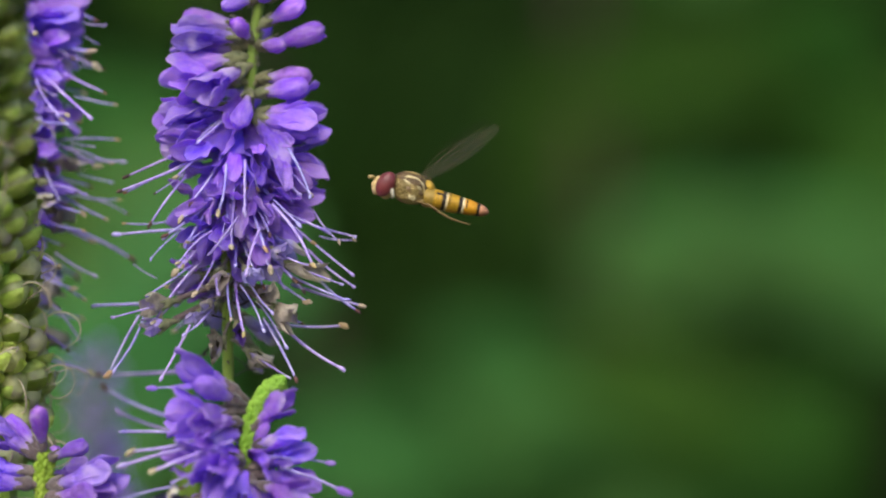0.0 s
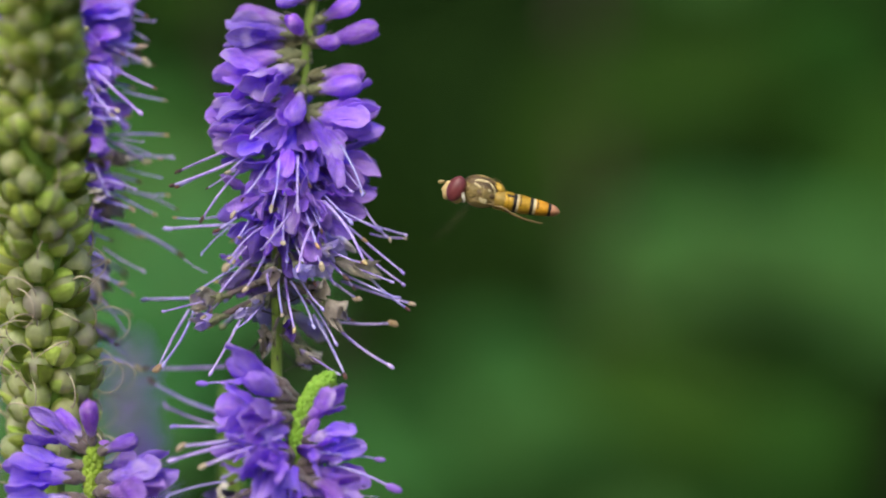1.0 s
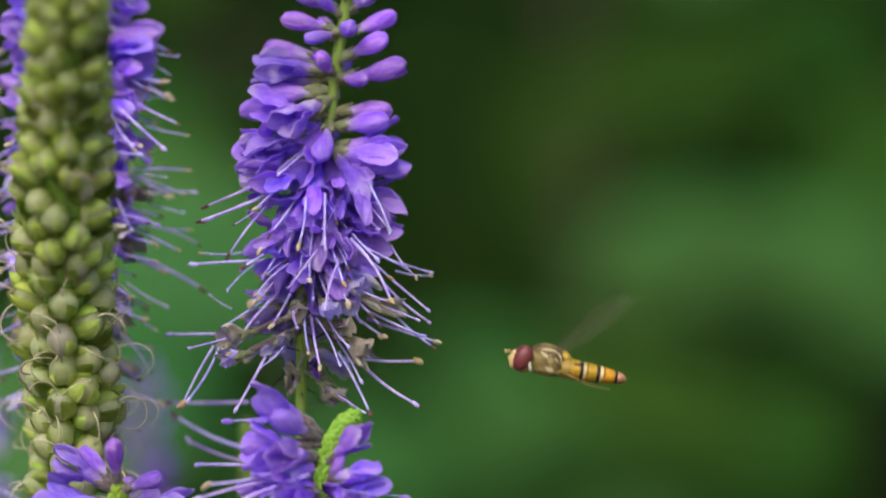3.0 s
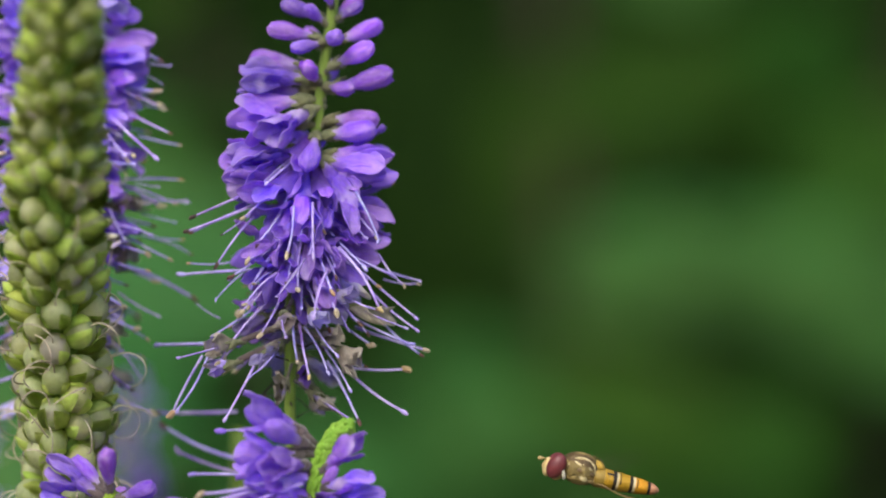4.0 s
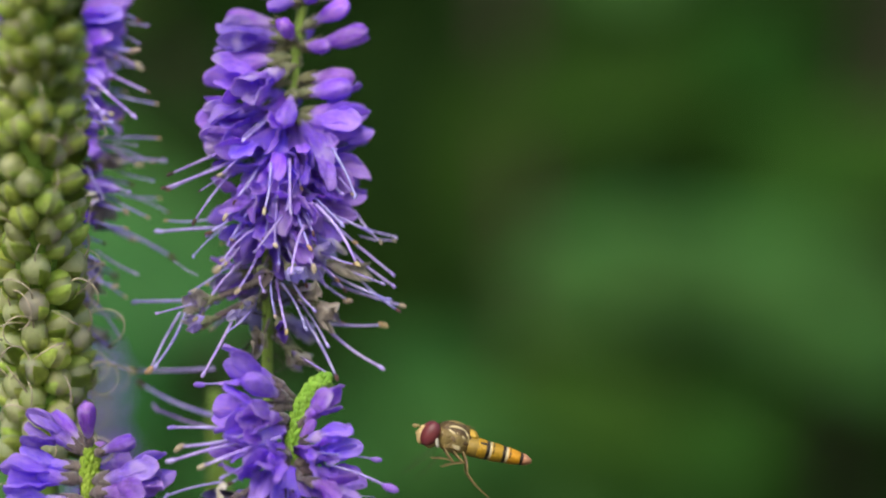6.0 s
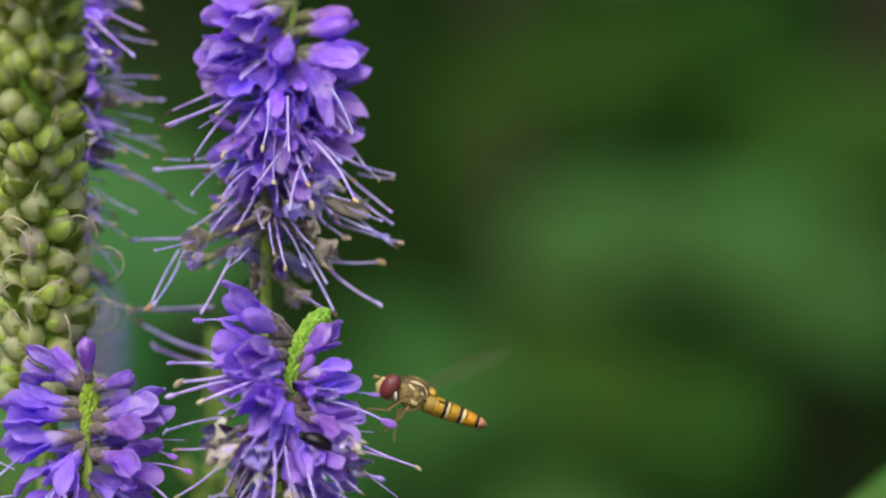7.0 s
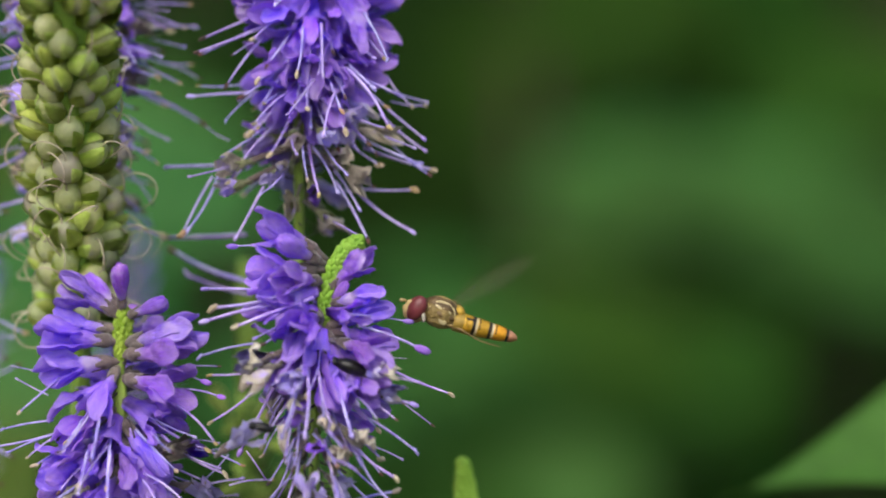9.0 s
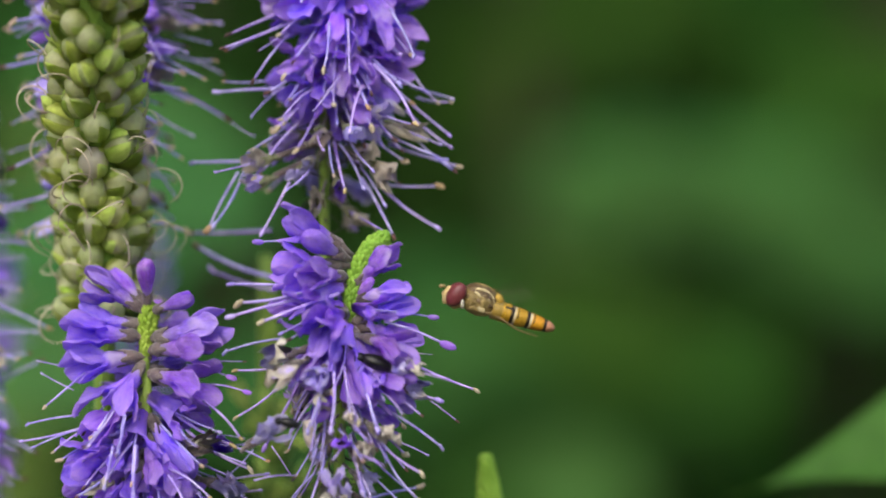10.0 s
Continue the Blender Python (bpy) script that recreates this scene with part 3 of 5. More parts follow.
def bud_tip(line, size, seed, cone=0.0):
    """The growing end of a spike: a curved axis packed with tiny green buds."""
    rnd = random.Random(seed)
    bm = bmesh.new()
    pts = smooth_line([(x, 0, z) for x, z in line], 10)
    n = len(pts)

    def thick(q):
        return size * (1 - cone * q) * (0.55 + 0.45 * min(1, q / (0.5 - 0.4 * cone))) * math.sqrt(max(0.12, 1 - max(0.0, (q - 0.72) / 0.28) ** 2 * 0.85))

    tube(bm, pts, [0.72 * thick(i / n) for i in range(n)], 10)
    total = int(n * 7)
    for i in range(total):
        q = i / total
        j = min(n - 1, int(q * n))
        p = pts[j]
        d = (pts[min(n - 1, j + 1)] - pts[max(0, j - 1)]).normalized()
        a = i * 2.39996 + rnd.uniform(-0.2, 0.2)
        u = d.orthogonal().normalized()
        out = u * math.cos(a) + d.cross(u) * math.sin(a)
        w = thick(q) * rnd.uniform(0.9, 1.1)
        m = (d * 1.6 + out).to_track_quat("X", "Z").to_matrix().to_4x4()
        blob(bm, p + out * w * 0.62, (0.44 * w, 0.23 * w, 0.25 * w), m, 0, 7, 5)
    blob(bm, pts[-1], (0.45 * size, 0.45 * size, 0.45 * size), None, 0, 8, 6)
    return mesh_of("bud_tip", bm, TIP)


# ---- the ground and the garden behind ----
def build_ground():
    bm = bmesh.new()
    n = 40
    xs = [math.copysign(abs(q) ** 3 * 300, q) for q in (i / n * 2 - 1 for i in range(n + 1))]
    vs = [[bm.verts.new((x, y, (0.02 * noise.noise(Vector((x * 3, y * 3, 0))) if abs(x) + abs(y) < 12 else 0) - 0.012)) for x in xs] for y in xs]
    for i in range(n):
        for j in range(n):
            bm.faces.new((vs[i][j], vs[i][j + 1], vs[i + 1][j + 1], vs[i + 1][j]))
    tagged(new("ground", mesh_of("ground", bm, SOIL)), "dark bare garden soil under the plants", "ground", kind="structure")


build_ground()

# spike A: stem line x, z and the outer ends of its flowers (mm, from the foot of the stem)
BASE_A = (-0.0144, 0.0060)
STEM_A = [(0.0, 692.7), (0.5, 702.4), (1.8, 714.2), (2.3, 717.7), (2.8, 722.8), (3.6, 728.0), (3.9, 731.0)]
BUD_A = [(-1.6, -1, 727.5, 726.2), (0.3, -3, 725.3, 726.2), (8.1, 0, 727.7, 725.9), (7.6, -2, 725.7, 723.6), (4.4, -5, 726.3, 726.2), (-5.0, 2, 724.8, 723.6), (-5.1, 0, 720.3, 721.0), (-4.6, 3, 721.7, 722.1), (1.3, -4, 724.0, 722.2), (9.0, -1, 723.1, 721.7), (5.7, -3, 721.6, 722.2), (7.9, -1, 719.2, 719.0), (7.6, -2, 718.3, 717.5), (1.8, -5, 714.6, 718.2), (1.3, -2, 729.3, 727.4), (6.4, -1, 729.4, 728.0), (-0.8, -1, 729.7, 728.0), (3.4, -3, 730.8, 729.0)]
HALF_A = [(-4.2, -1, 723.2, 722.6), (-5.9, -2, 719.2, 718.7), (-2.0, -5, 717.8, 720.3), (-6.8, -1, 715.7, 716.4), (-5.4, -3, 714.8, 716.4), (8.7, -1, 716.3, 715.7), (8.5, -3, 714.5, 715.5), (-5.8, -2, 713.3, 714.4), (10.0, 0, 711.0, 712.1), (9.5, -2, 709.8, 711.1)]
OPEN_A = [(-4.7, -3, 712.5, 713.6), (-3.1, -3.25, 709.9, 715.3), (-1.6, -3.9, 712.9, 717.8), (1.2, -4.55, 708.6, 714.8), (5.5, -3.25, 711.4, 716.3), (8.0, -2, 712.6, 714.4), (4.0, -4.55, 709.4, 715.3), (6.7, -3.25, 708.9, 714.3), (8.4, -1, 707.8, 710.1), (-2.6, -3.9, 705.9, 711.7), (-5.1, -4, 706.5, 709.0), (-0.0, -4.55, 704.9, 711.2), (3.0, -4.88, 705.4, 711.2), (5.5, -3.9, 705.9, 711.7), (7.5, -4, 706.0, 708.6), (-3.6, -4, 703.9, 706.5), (-1.0, -4.55, 702.3, 708.1), (2.0, -4.55, 701.3, 707.6), (4.5, -4.23, 701.9, 708.1), (6.5, -3.25, 700.8, 707.1)]
FADED_A = [(-7.4, -4, 698.2, 700.6), (-7.7, -3.5, 696.0, 699.4), (-3.3, -4.5, 696.9, 699.8), (-1.6, -5, 697.4, 700.8), (-0.7, -4.5, 693.8, 697.2), (1.9, -4.5, 695.1, 699.0), (4.0, -3.5, 693.2, 695.6), (6.3, -4, 697.6, 700.4), (3.1, -5.5, 700.7, 703.4), (-0.9, -5.5, 700.4, 703.4), (6.4, -4.5, 702.6, 704.8), (8.2, -2, 701.4, 703.6), (5.2, -3, 698.8, 701.6), (-4.9, -1, 700.2, 702.4)]
STAMENS1_A = [(-3.2, 712.6, -8.5, 710.3, -3), (-2.7, 711.6, -8.9, 709.0, -4, 3), (-4.0, 711.1, -8.7, 708.9, -2, 3), (-3.4, 710.5, -5.8, 708.7, -5), (-3.2, 710.3, -6.3, 706.0, -5, 6), (0.5, 711.2, 0.1, 706.9, -9), (2.2, 711.5, 2.4, 706.9, -9), (-2.8, 705.5, -9.6, 705.1, -1), (-5.4, 706.2, -9.1, 706.1, 0), (-4.2, 705.2, -6.5, 702.9, -3), (-0.6, 705.5, -3.7, 702.5, -6), (1.5, 706.5, -0.7, 703.2, -9), (-7.8, 697.8, -10.4, 692.7, -3, 8), (-7.3, 697.8, -9.9, 693.0, -3), (-3.1, 696.9, -5.5, 692.3, -5), (-2.7, 702.4, -6.6, 699.7, -4), (-1.7, 702.9, -6.1, 697.4, -4), (-4.4, 698.8, -11.9, 698.7, 1), (-6.4, 701.1, -8.4, 702.3, 1), (-5.1, 692.5, -12.5, 692.2, 8), (-4.9, 688.1, -12.0, 690.9, 8), (-4.5, 686.9, -10.5, 688.7, 6)]
STAMENS2_A = [(6.0, 712.5, 8.1, 708.2, -8), (3.5, 705.5, 2.5, 701.5, -9), (4.5, 707.5, 8.2, 702.2, -8), (7.9, 705.7, 11.6, 704.6, -1), (8.4, 704.7, 11.5, 704.3, 0), (8.0, 704.0, 11.3, 701.3, -2), (7.4, 703.5, 11.4, 700.2, -2), (5.5, 701.4, 10.8, 699.0, -4), (7.5, 701.9, 11.8, 698.0, -3), (5.9, 700.4, 12.1, 698.4, -2, 1), (4.9, 696.8, 10.4, 696.6, -1, 8), (5.4, 696.3, 10.3, 692.8, -2, 7), (3.4, 697.4, 6.3, 692.1, -4), (2.9, 698.9, 5.5, 694.9, -4), (1.4, 700.4, 3.6, 696.4, -5), (2.0, 701.4, 4.4, 698.0, -6), (0.5, 701.4, 1.0, 697.5, -8), (8.0, 707.0, 10.3, 704.2, -3)]
# spike B: stem line x, z and the outer ends of its flowers (mm, from the foot of the stem)
BASE_B = (-0.0120, -0.0040)
STEM_B = [(-0.8, 667.9), (-0.7, 674.9), (-0.6, 680.9), (-0.3, 683.4), (0.0, 684.9)]
TIP_B = [(0.1, 685.0), (0.2, 686.5), (0.9, 689.0), (1.9, 690.7), (3.2, 692.1)]
BUD_B = [(-4.0, -4, 692.2, 690.0), (1.9, -1, 688.0, 685.7)]
HALF_B = [(-5.4, -2, 694.0, 690.7), (-6.3, -3, 689.5, 689.5), (-3.7, -5, 689.0, 688.4), (-2.7, -6, 685.1, 685.2), (4.2, -2, 690.9, 687.4), (4.8, -2, 687.4, 686.4), (5.3, -1, 686.2, 684.3), (5.5, -4, 681.7, 682.7)]
OPEN_B = [(-5.8, -2, 687.0, 687.4), (-6.2, -4, 684.5, 685.9), (5.9, 0, 682.9, 684.2), (-0.5, -4.55, 679.3, 684.6), (1.7, -5.2, 677.6, 683.5), (5.5, -3.25, 677.0, 681.5), (-3.8, -3.25, 679.5, 684.5), (3.6, -3, 685.0, 685.9), (-2.8, -3.9, 681.5, 686.0), (-5.8, -3, 685.7, 687.9), (2.2, -3.25, 679.5, 684.5)]
FADED_B = [(-7.2, -4, 681.0, 683.4), (-6.6, -4.5, 679.8, 683.0), (-3.0, -5, 679.6, 681.6), (-2.8, -5.5, 677.3, 679.6), (0.7, -6, 675.6, 677.8), (3.8, -4.5, 674.2, 677.2), (-0.3, -5.5, 673.2, 675.4), (-3.0, -4, 674.2, 676.4), (6.2, -3.5, 680.0, 681.6), (7.4, -2, 678.2, 680.2), (1.2, -5.5, 672.6, 675.0), (-2.0, -4, 669.4, 671.2), (2.6, -3, 669.9, 672.0)]
STAMENS1_B = [(-2.8, 687.5, -10.2, 687.8, -2), (-1.8, 688.0, -9.4, 686.2, -4), (-2.8, 686.7, -10.2, 685.0, -4), (-0.8, 687.0, -7.4, 684.6, -5), (-5.8, 683.0, -10.7, 681.9, -3), (-4.3, 681.0, -9.8, 680.2, -2), (-2.8, 682.5, -6.2, 679.7, -5), (-5.8, 679.0, -9.8, 676.1, -2), (-1.8, 681.1, -3.4, 675.3, -7), (-1.3, 681.1, -1.4, 675.4, -8), (-2.3, 677.1, -3.2, 673.3, -6), (-2.0, 677.1, -2.4, 672.4, -7), (-3.9, 679.9, -7.4, 673.3, 1), (-5.6, 678.4, -3.9, 675.6, -1), (-6.8, 673.4, -5.2, 671.0, 0), (-0.9, 667.3, 6.3, 669.3, 6), (-4.9, 677.8, -5.9, 680.8, 2)]
STAMENS2_B = [(5.7, 681.7, 7.4, 681.6, -1), (6.2, 680.5, 11.2, 678.5, -1), (4.2, 678.0, 7.0, 677.8, -3), (6.7, 677.9, 9.6, 675.7, 0), (3.7, 678.6, 6.4, 676.5, -5), (2.7, 678.6, 4.8, 676.6, -7), (3.7, 676.6, 8.1, 673.7, -4), (2.2, 674.6, 6.4, 671.5, -6), (0.2, 674.7, 1.3, 670.0, -7), (-0.8, 675.2, 1.3, 672.7, -8), (2.2, 674.7, 3.4, 672.7, -7), (3.2, 673.1, 6.2, 669.1, -5), (0.2, 673.1, 2.2, 668.9, -6), (4.2, 674.0, 6.9, 672.9, -3), (-0.3, 680.6, 1.0, 676.1, -8), (1.2, 680.1, 2.6, 675.4, -8)]
CLUBS_B = [(-3.9, 691.4, -7.9, 691.5, -1), (3.6, 685.2, 7.4, 684.9, -1), (3.1, 684.5, 8.6, 682.5, -2)]
# spike C: stem line x, z and the outer ends of its flowers (mm, from the foot of the stem)
BASE_C = (-0.0299, -0.0020)
STEM_C = [(0.0, 666.7), (-0.3, 674.7), (-0.4, 678.8), (-0.2, 682.8), (-0.0, 684.8)]
TIP_C = [(-0.2, 681.3), (-0.1, 683.3), (0.2, 685.8)]
BUD_C = [(-0.1, -3, 689.7, 685.6), (4.1, -2, 686.7, 685.1), (-3.3, 2, 688.8, 685.6), (0.7, 3, 685.8, 685.3)]
HALF_C = [(-5.2, 0, 688.3, 685.1), (-6.0, 1, 684.3, 684.1), (-7.6, -3, 683.6, 683.0), (-7.4, -4, 680.7, 681.3), (6.4, -3, 683.9, 682.8), (6.3, -4, 682.4, 681.8), (7.1, -5, 678.5, 679.8), (0.1, 4, 683.2, 683.8)]
OPEN_C = [(-2.4, -3.4, 676.7, 681.1), (-5.3, -3.25, 675.6, 679.9), (-5.4, -3, 674.7, 677.2), (5.7, -3.1, 674.4, 678.1), (3.7, -3.6, 671.5, 676.4), (-1.7, -4.2, 671.5, 676.9), (-7.9, -2, 671.3, 673.7), (-4.8, -3.1, 669.9, 675.1), (1.5, -4.2, 669.8, 674.8), (3.9, -3.25, 669.1, 674.3), (-9.9, 0, 669.4, 671.7), (-6.5, -3.1, 667.9, 672.6), (-2.4, -4.2, 667.5, 672.3), (-0.2, -4.2, 666.5, 671.3), (2.7, -3.1, 666.4, 671.3)]
FADED_C = [(-5.3, -3, 669.4, 671.2), (8.0, 0, 673.2, 674.8), (6.1, -3, 672.9, 674.8), (8.5, 1, 669.3, 671.7)]
STAMENS1_C = [(-1.9, 678.0, -4.8, 673.6, -5), (-1.7, 677.6, -2.2, 673.1, -5), (-5.4, 679.9, -8.7, 677.0, -4), (-6.7, 678.2, -9.5, 679.6, 1), (-3.2, 676.3, -4.8, 673.8, -9), (-1.6, 676.3, -2.0, 673.2, -10), (-6.0, 676.1, -10.3, 675.4, -3), (-5.5, 675.0, -10.9, 673.8, -2), (-6.0, 674.8, -9.9, 673.3, -2), (-5.4, 674.9, -8.0, 673.0, -4), (-2.7, 673.6, -3.1, 670.3, -9), (-0.7, 673.6, -0.6, 669.4, -9), (-7.1, 680.3, -9.7, 680.8, 0)]
STAMENS2_C = [(5.1, 677.5, 8.5, 674.4, -6), (3.2, 675.0, 4.9, 673.7, -8), (4.0, 673.9, 8.6, 672.0, -3), (3.5, 674.8, 9.1, 671.4, -2), (2.1, 671.5, 5.8, 669.2, -6), (5.9, 674.2, 8.4, 673.9, 1), (5.4, 680.8, 8.5, 680.8, 0), (8.4, 673.2, 11.0, 674.2, 2), (5.9, 672.6, 8.8, 673.3, 3), (5.4, 669.5, 10.4, 670.6, 2), (9.4, 670.1, 13.1, 670.5, 2), (6.4, 668.9, 9.8, 669.0, 4), (6.9, 670.4, 9.2, 672.7, 1)]
CLUBS_C = [(3.5, 680.6, 7.4, 679.5, -2), (5.8, 678.9, 8.9, 678.3, -4)]
# spike E: stem line x, z and the outer ends of its flowers (mm, from the foot of the stem)
BASE_E = (-0.0349, 0.0120)
STEM_E = [(-0.4, 691.9), (-0.7, 702.3), (-1.0, 712.7), (-0.5, 723.2), (0.0, 732.6)]
HALF_E = [(7.9, -1, 726.2, 725.3), (7.3, -2, 725.1, 724.2), (-6.3, -3, 727.1, 726.3), (-6.0, -2, 725.1, 724.7), (-5.3, -3, 723.2, 723.2), (-6.9, -1, 721.5, 721.6)]
OPEN_E = [(6.9, -1, 722.1, 722.1), (6.3, -3, 719.4, 720.6), (5.3, -3.25, 722.9, 725.9), (6.4, -1, 714.5, 715.9), (5.2, -4, 714.2, 716.4), (5.6, -3, 716.8, 719.0), (3.6, -3.9, 715.6, 720.7), (4.8, -3.25, 710.5, 714.9), (-7.0, -2, 717.9, 719.0), (-5.7, -4, 715.7, 717.4), (-6.5, -2, 714.7, 715.9)]
FADED_E = [(5.9, -3, 709.1, 711.2), (6.9, -1, 710.6, 712.8), (4.4, -4, 707.5, 709.6), (5.1, -3, 706.0, 708.1), (3.8, -3, 698.7, 701.8), (-7.0, -2, 705.4, 707.5), (6.4, -1, 707.0, 709.1)]
STAMENS1_E = [(5.0, 720.2, 9.3, 718.0, -4), (3.8, 719.6, 8.2, 715.7, -6), (3.1, 719.3, 5.5, 715.9, -7), (6.1, 717.9, 9.9, 717.0, -1), (4.8, 713.8, 10.0, 713.8, -1), (5.6, 713.2, 9.6, 711.6, -2), (6.4, 710.7, 9.5, 709.9, -1), (5.3, 712.2, 10.4, 711.8, 0), (6.3, 708.8, 10.1, 708.3, 0), (6.9, 708.6, 10.9, 707.0, 0), (4.9, 708.8, 9.2, 706.5, -3), (4.7, 706.0, 11.1, 702.9, 1), (4.4, 703.4, 8.1, 701.3, -2), (3.6, 701.8, 7.1, 699.2, -2)]
STAMENS2_E = [(4.1, 698.7, 6.7, 695.4, -2), (5.9, 724.9, 9.1, 724.2, -2), (6.1, 723.7, 8.5, 722.5, -1), (5.8, 720.8, 8.8, 720.3, 0), (-6.0, 711.6, -7.9, 710.3, -3), (-5.6, 708.5, -8.1, 708.6, -1), (-6.2, 703.9, -8.8, 702.3, 0), (-5.7, 700.7, -8.8, 699.7, 0), (3.8, 711.1, 5.4, 708.3, -6), (6.0, 713.5, 8.2, 713.1, -3)]
# spike L: stem line x, z and the outer ends of its flowers (mm, from the foot of the stem)
BASE_L = (-0.0500, 0.0140)
STEM_L = [(0.6, 666.3), (0.3, 687.5), (-0.0, 703.4)]
OPEN_L = [(3.8, -3, 680.2, 682.2), (4.5, -4, 676.0, 677.9), (5.5, -4, 672.9, 674.8), (6.5, -3, 669.7, 671.6), (2.4, -3.9, 667.5, 672.2), (4.0, -3.9, 666.0, 670.6)]
FADED_L = [(5.3, -2, 680.2, 681.7), (3.7, -2, 684.4, 686.4)]
STAMENS1_L = [(3.0, 693.6, 7.9, 694.5, -2), (3.1, 691.7, 7.4, 691.2, -3), (3.6, 687.7, 7.2, 686.8, -3), (4.1, 685.7, 9.7, 683.3, -2), (3.5, 682.7, 8.4, 682.9, -1), (3.4, 689.6, 7.1, 689.9, 0)]
STAMENS2_L = [(3.6, 680.1, 7.9, 680.9, -2), (4.0, 677.4, 8.8, 680.1, 0), (2.9, 696.5, 6.1, 696.9, 0), (3.1, 673.8, 8.6, 671.8, -3)]
BASE_SEED = (-0.0346, 0.0030)
SEED_AXIS = [(0.0, 4.0, 684.0), (-0.1, 2.5, 690.8), (-0.3, -1.0, 699.5), (0.1, -7.0, 707.1), (1.2, -15.0, 717.1), (2.5, -23.0, 726.2), (3.0, -29.0, 734.5)]
EXTRA_B = [("pale", -9.2, -3.5, 673.4, -5.7, -6.0, 675.7), ("faded", -9.9, 2.0, 668.7, -10.8, 0.0, 670.9), ("pale", -1.2, -6.5, 668.6, -1.3, -7.5, 672.0), ("faded", -0.3, -3.0, 668.2, 0.2, -4.0, 670.2), ("faded", -4.9, 3.0, 675.7, -3.6, 1.0, 678.4), ("faded", -1.4, 1.0, 676.9, -3.5, 0.0, 679.5), ("half", 0.9, -2.0, 683.3, 5.2, -5.0, 682.1), ("half", 1.5, -2.0, 680.4, 4.9, -5.0, 678.9), ("flake", -5.7, -5.0, 683.2, -7.8, -5.5, 680.6), ("flake", -2.8, -5.5, 678.2, -2.0, -6.0, 677.0), ("flake", -0.4, -5.5, 676.4, 1.0, -6.0, 676.0), ("flake", 2.8, -5.0, 675.4, 3.9, -5.5, 674.0), ("flake", 5.4, -4.5, 681.0, 6.9, -5.0, 680.2), ("flake", 1.0, -5.5, 674.2, 1.9, -6.0, 673.0), ("flake", -3.6, -4.5, 676.0, -3.2, -5.0, 674.2), ("flake", -1.2, -6.5, 669.8, -2.4, -7.0, 668.4), ("flake", -0.6, -6.5, 669.4, 0.4, -7.0, 668.0)]
BASE_YOUNG = (0.0009, 0.0106)
STEM_YOUNG = [(0.3, 656.1), (0.1, 664.5)]
TIP_YOUNG = [(0.1, 664.3), (0.0, 666.7), (-0.1, 669.3), (-0.3, 671.1)]
BASE_FAR = (-0.0380, 0.1050)
STEM_FAR = [(0.0, 655.0), (-0.2, 680.0), (-0.4, 691.5)]
BASE_SIDE = (-0.0561, 0.0750)
STEM_SIDE = [(-0.0, 654.6), (-0.7, 683.1), (-1.1, 703.3)]
# the last number picks the leaf colour: 1 painted as lit, 0 as shaded
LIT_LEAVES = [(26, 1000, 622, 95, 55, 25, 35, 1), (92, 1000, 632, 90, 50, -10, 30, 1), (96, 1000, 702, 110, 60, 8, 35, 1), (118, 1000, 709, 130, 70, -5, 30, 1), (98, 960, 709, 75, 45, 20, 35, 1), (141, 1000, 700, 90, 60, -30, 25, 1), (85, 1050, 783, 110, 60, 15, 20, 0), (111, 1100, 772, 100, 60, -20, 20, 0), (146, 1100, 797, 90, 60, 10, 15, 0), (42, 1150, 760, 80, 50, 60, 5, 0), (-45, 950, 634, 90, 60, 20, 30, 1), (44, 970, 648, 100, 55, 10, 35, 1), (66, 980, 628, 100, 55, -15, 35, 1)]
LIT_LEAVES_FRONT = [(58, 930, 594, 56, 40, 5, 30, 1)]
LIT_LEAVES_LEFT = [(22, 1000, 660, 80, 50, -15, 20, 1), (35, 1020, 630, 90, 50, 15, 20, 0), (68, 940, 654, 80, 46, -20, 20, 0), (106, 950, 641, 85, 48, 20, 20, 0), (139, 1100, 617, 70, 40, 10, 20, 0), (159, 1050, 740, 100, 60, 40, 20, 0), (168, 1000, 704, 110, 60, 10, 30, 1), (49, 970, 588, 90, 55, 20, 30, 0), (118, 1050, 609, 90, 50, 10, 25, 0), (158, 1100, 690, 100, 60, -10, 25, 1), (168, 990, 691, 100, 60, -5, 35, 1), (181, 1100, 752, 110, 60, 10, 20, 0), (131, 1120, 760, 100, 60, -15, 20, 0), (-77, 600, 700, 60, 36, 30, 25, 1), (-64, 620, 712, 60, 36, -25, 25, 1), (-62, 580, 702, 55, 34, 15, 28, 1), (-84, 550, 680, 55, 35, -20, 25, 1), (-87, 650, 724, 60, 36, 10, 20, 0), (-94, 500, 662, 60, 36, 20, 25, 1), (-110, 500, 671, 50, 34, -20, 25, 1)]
BEETLES = [((-17.0, -11.0, 675.9), 2.0, 15, "tiny black beetle in a withered flower"), ((-9.5, -7.6, 681.0), 3.0, 20, "small black beetle between violet petals")]
SHOOT = (-20.6, 30, 675.0)
SHOOT_LEAVES = [(-20.5, 26, 676.9, 4.2, 80), (-19.0, 30, 675.3, 4.5, 100), (-21.5, 30, 674.1, 4, 60), (-17.4, 24, 672.6, 3.6, 120), (-19.2, 30, 671.9, 4, 75), (-20.8, 22, 670.3, 3.2, 100), (-21.6, 26, 668.0, 4, 40), (-20.1, 30, 668.0, 4, 140), (-23.2, 30, 676.6, 4.5, 110), (-17.4, 34, 676.5, 4, 70), (-16.7, 30, 668.8, 4, 95), (-18.9, 30, 667.2, 4.5, 60), (-11.2, 36, 668.4, 4, 80)]
NEAR_LEAF = (26.5, 45, 664.8)


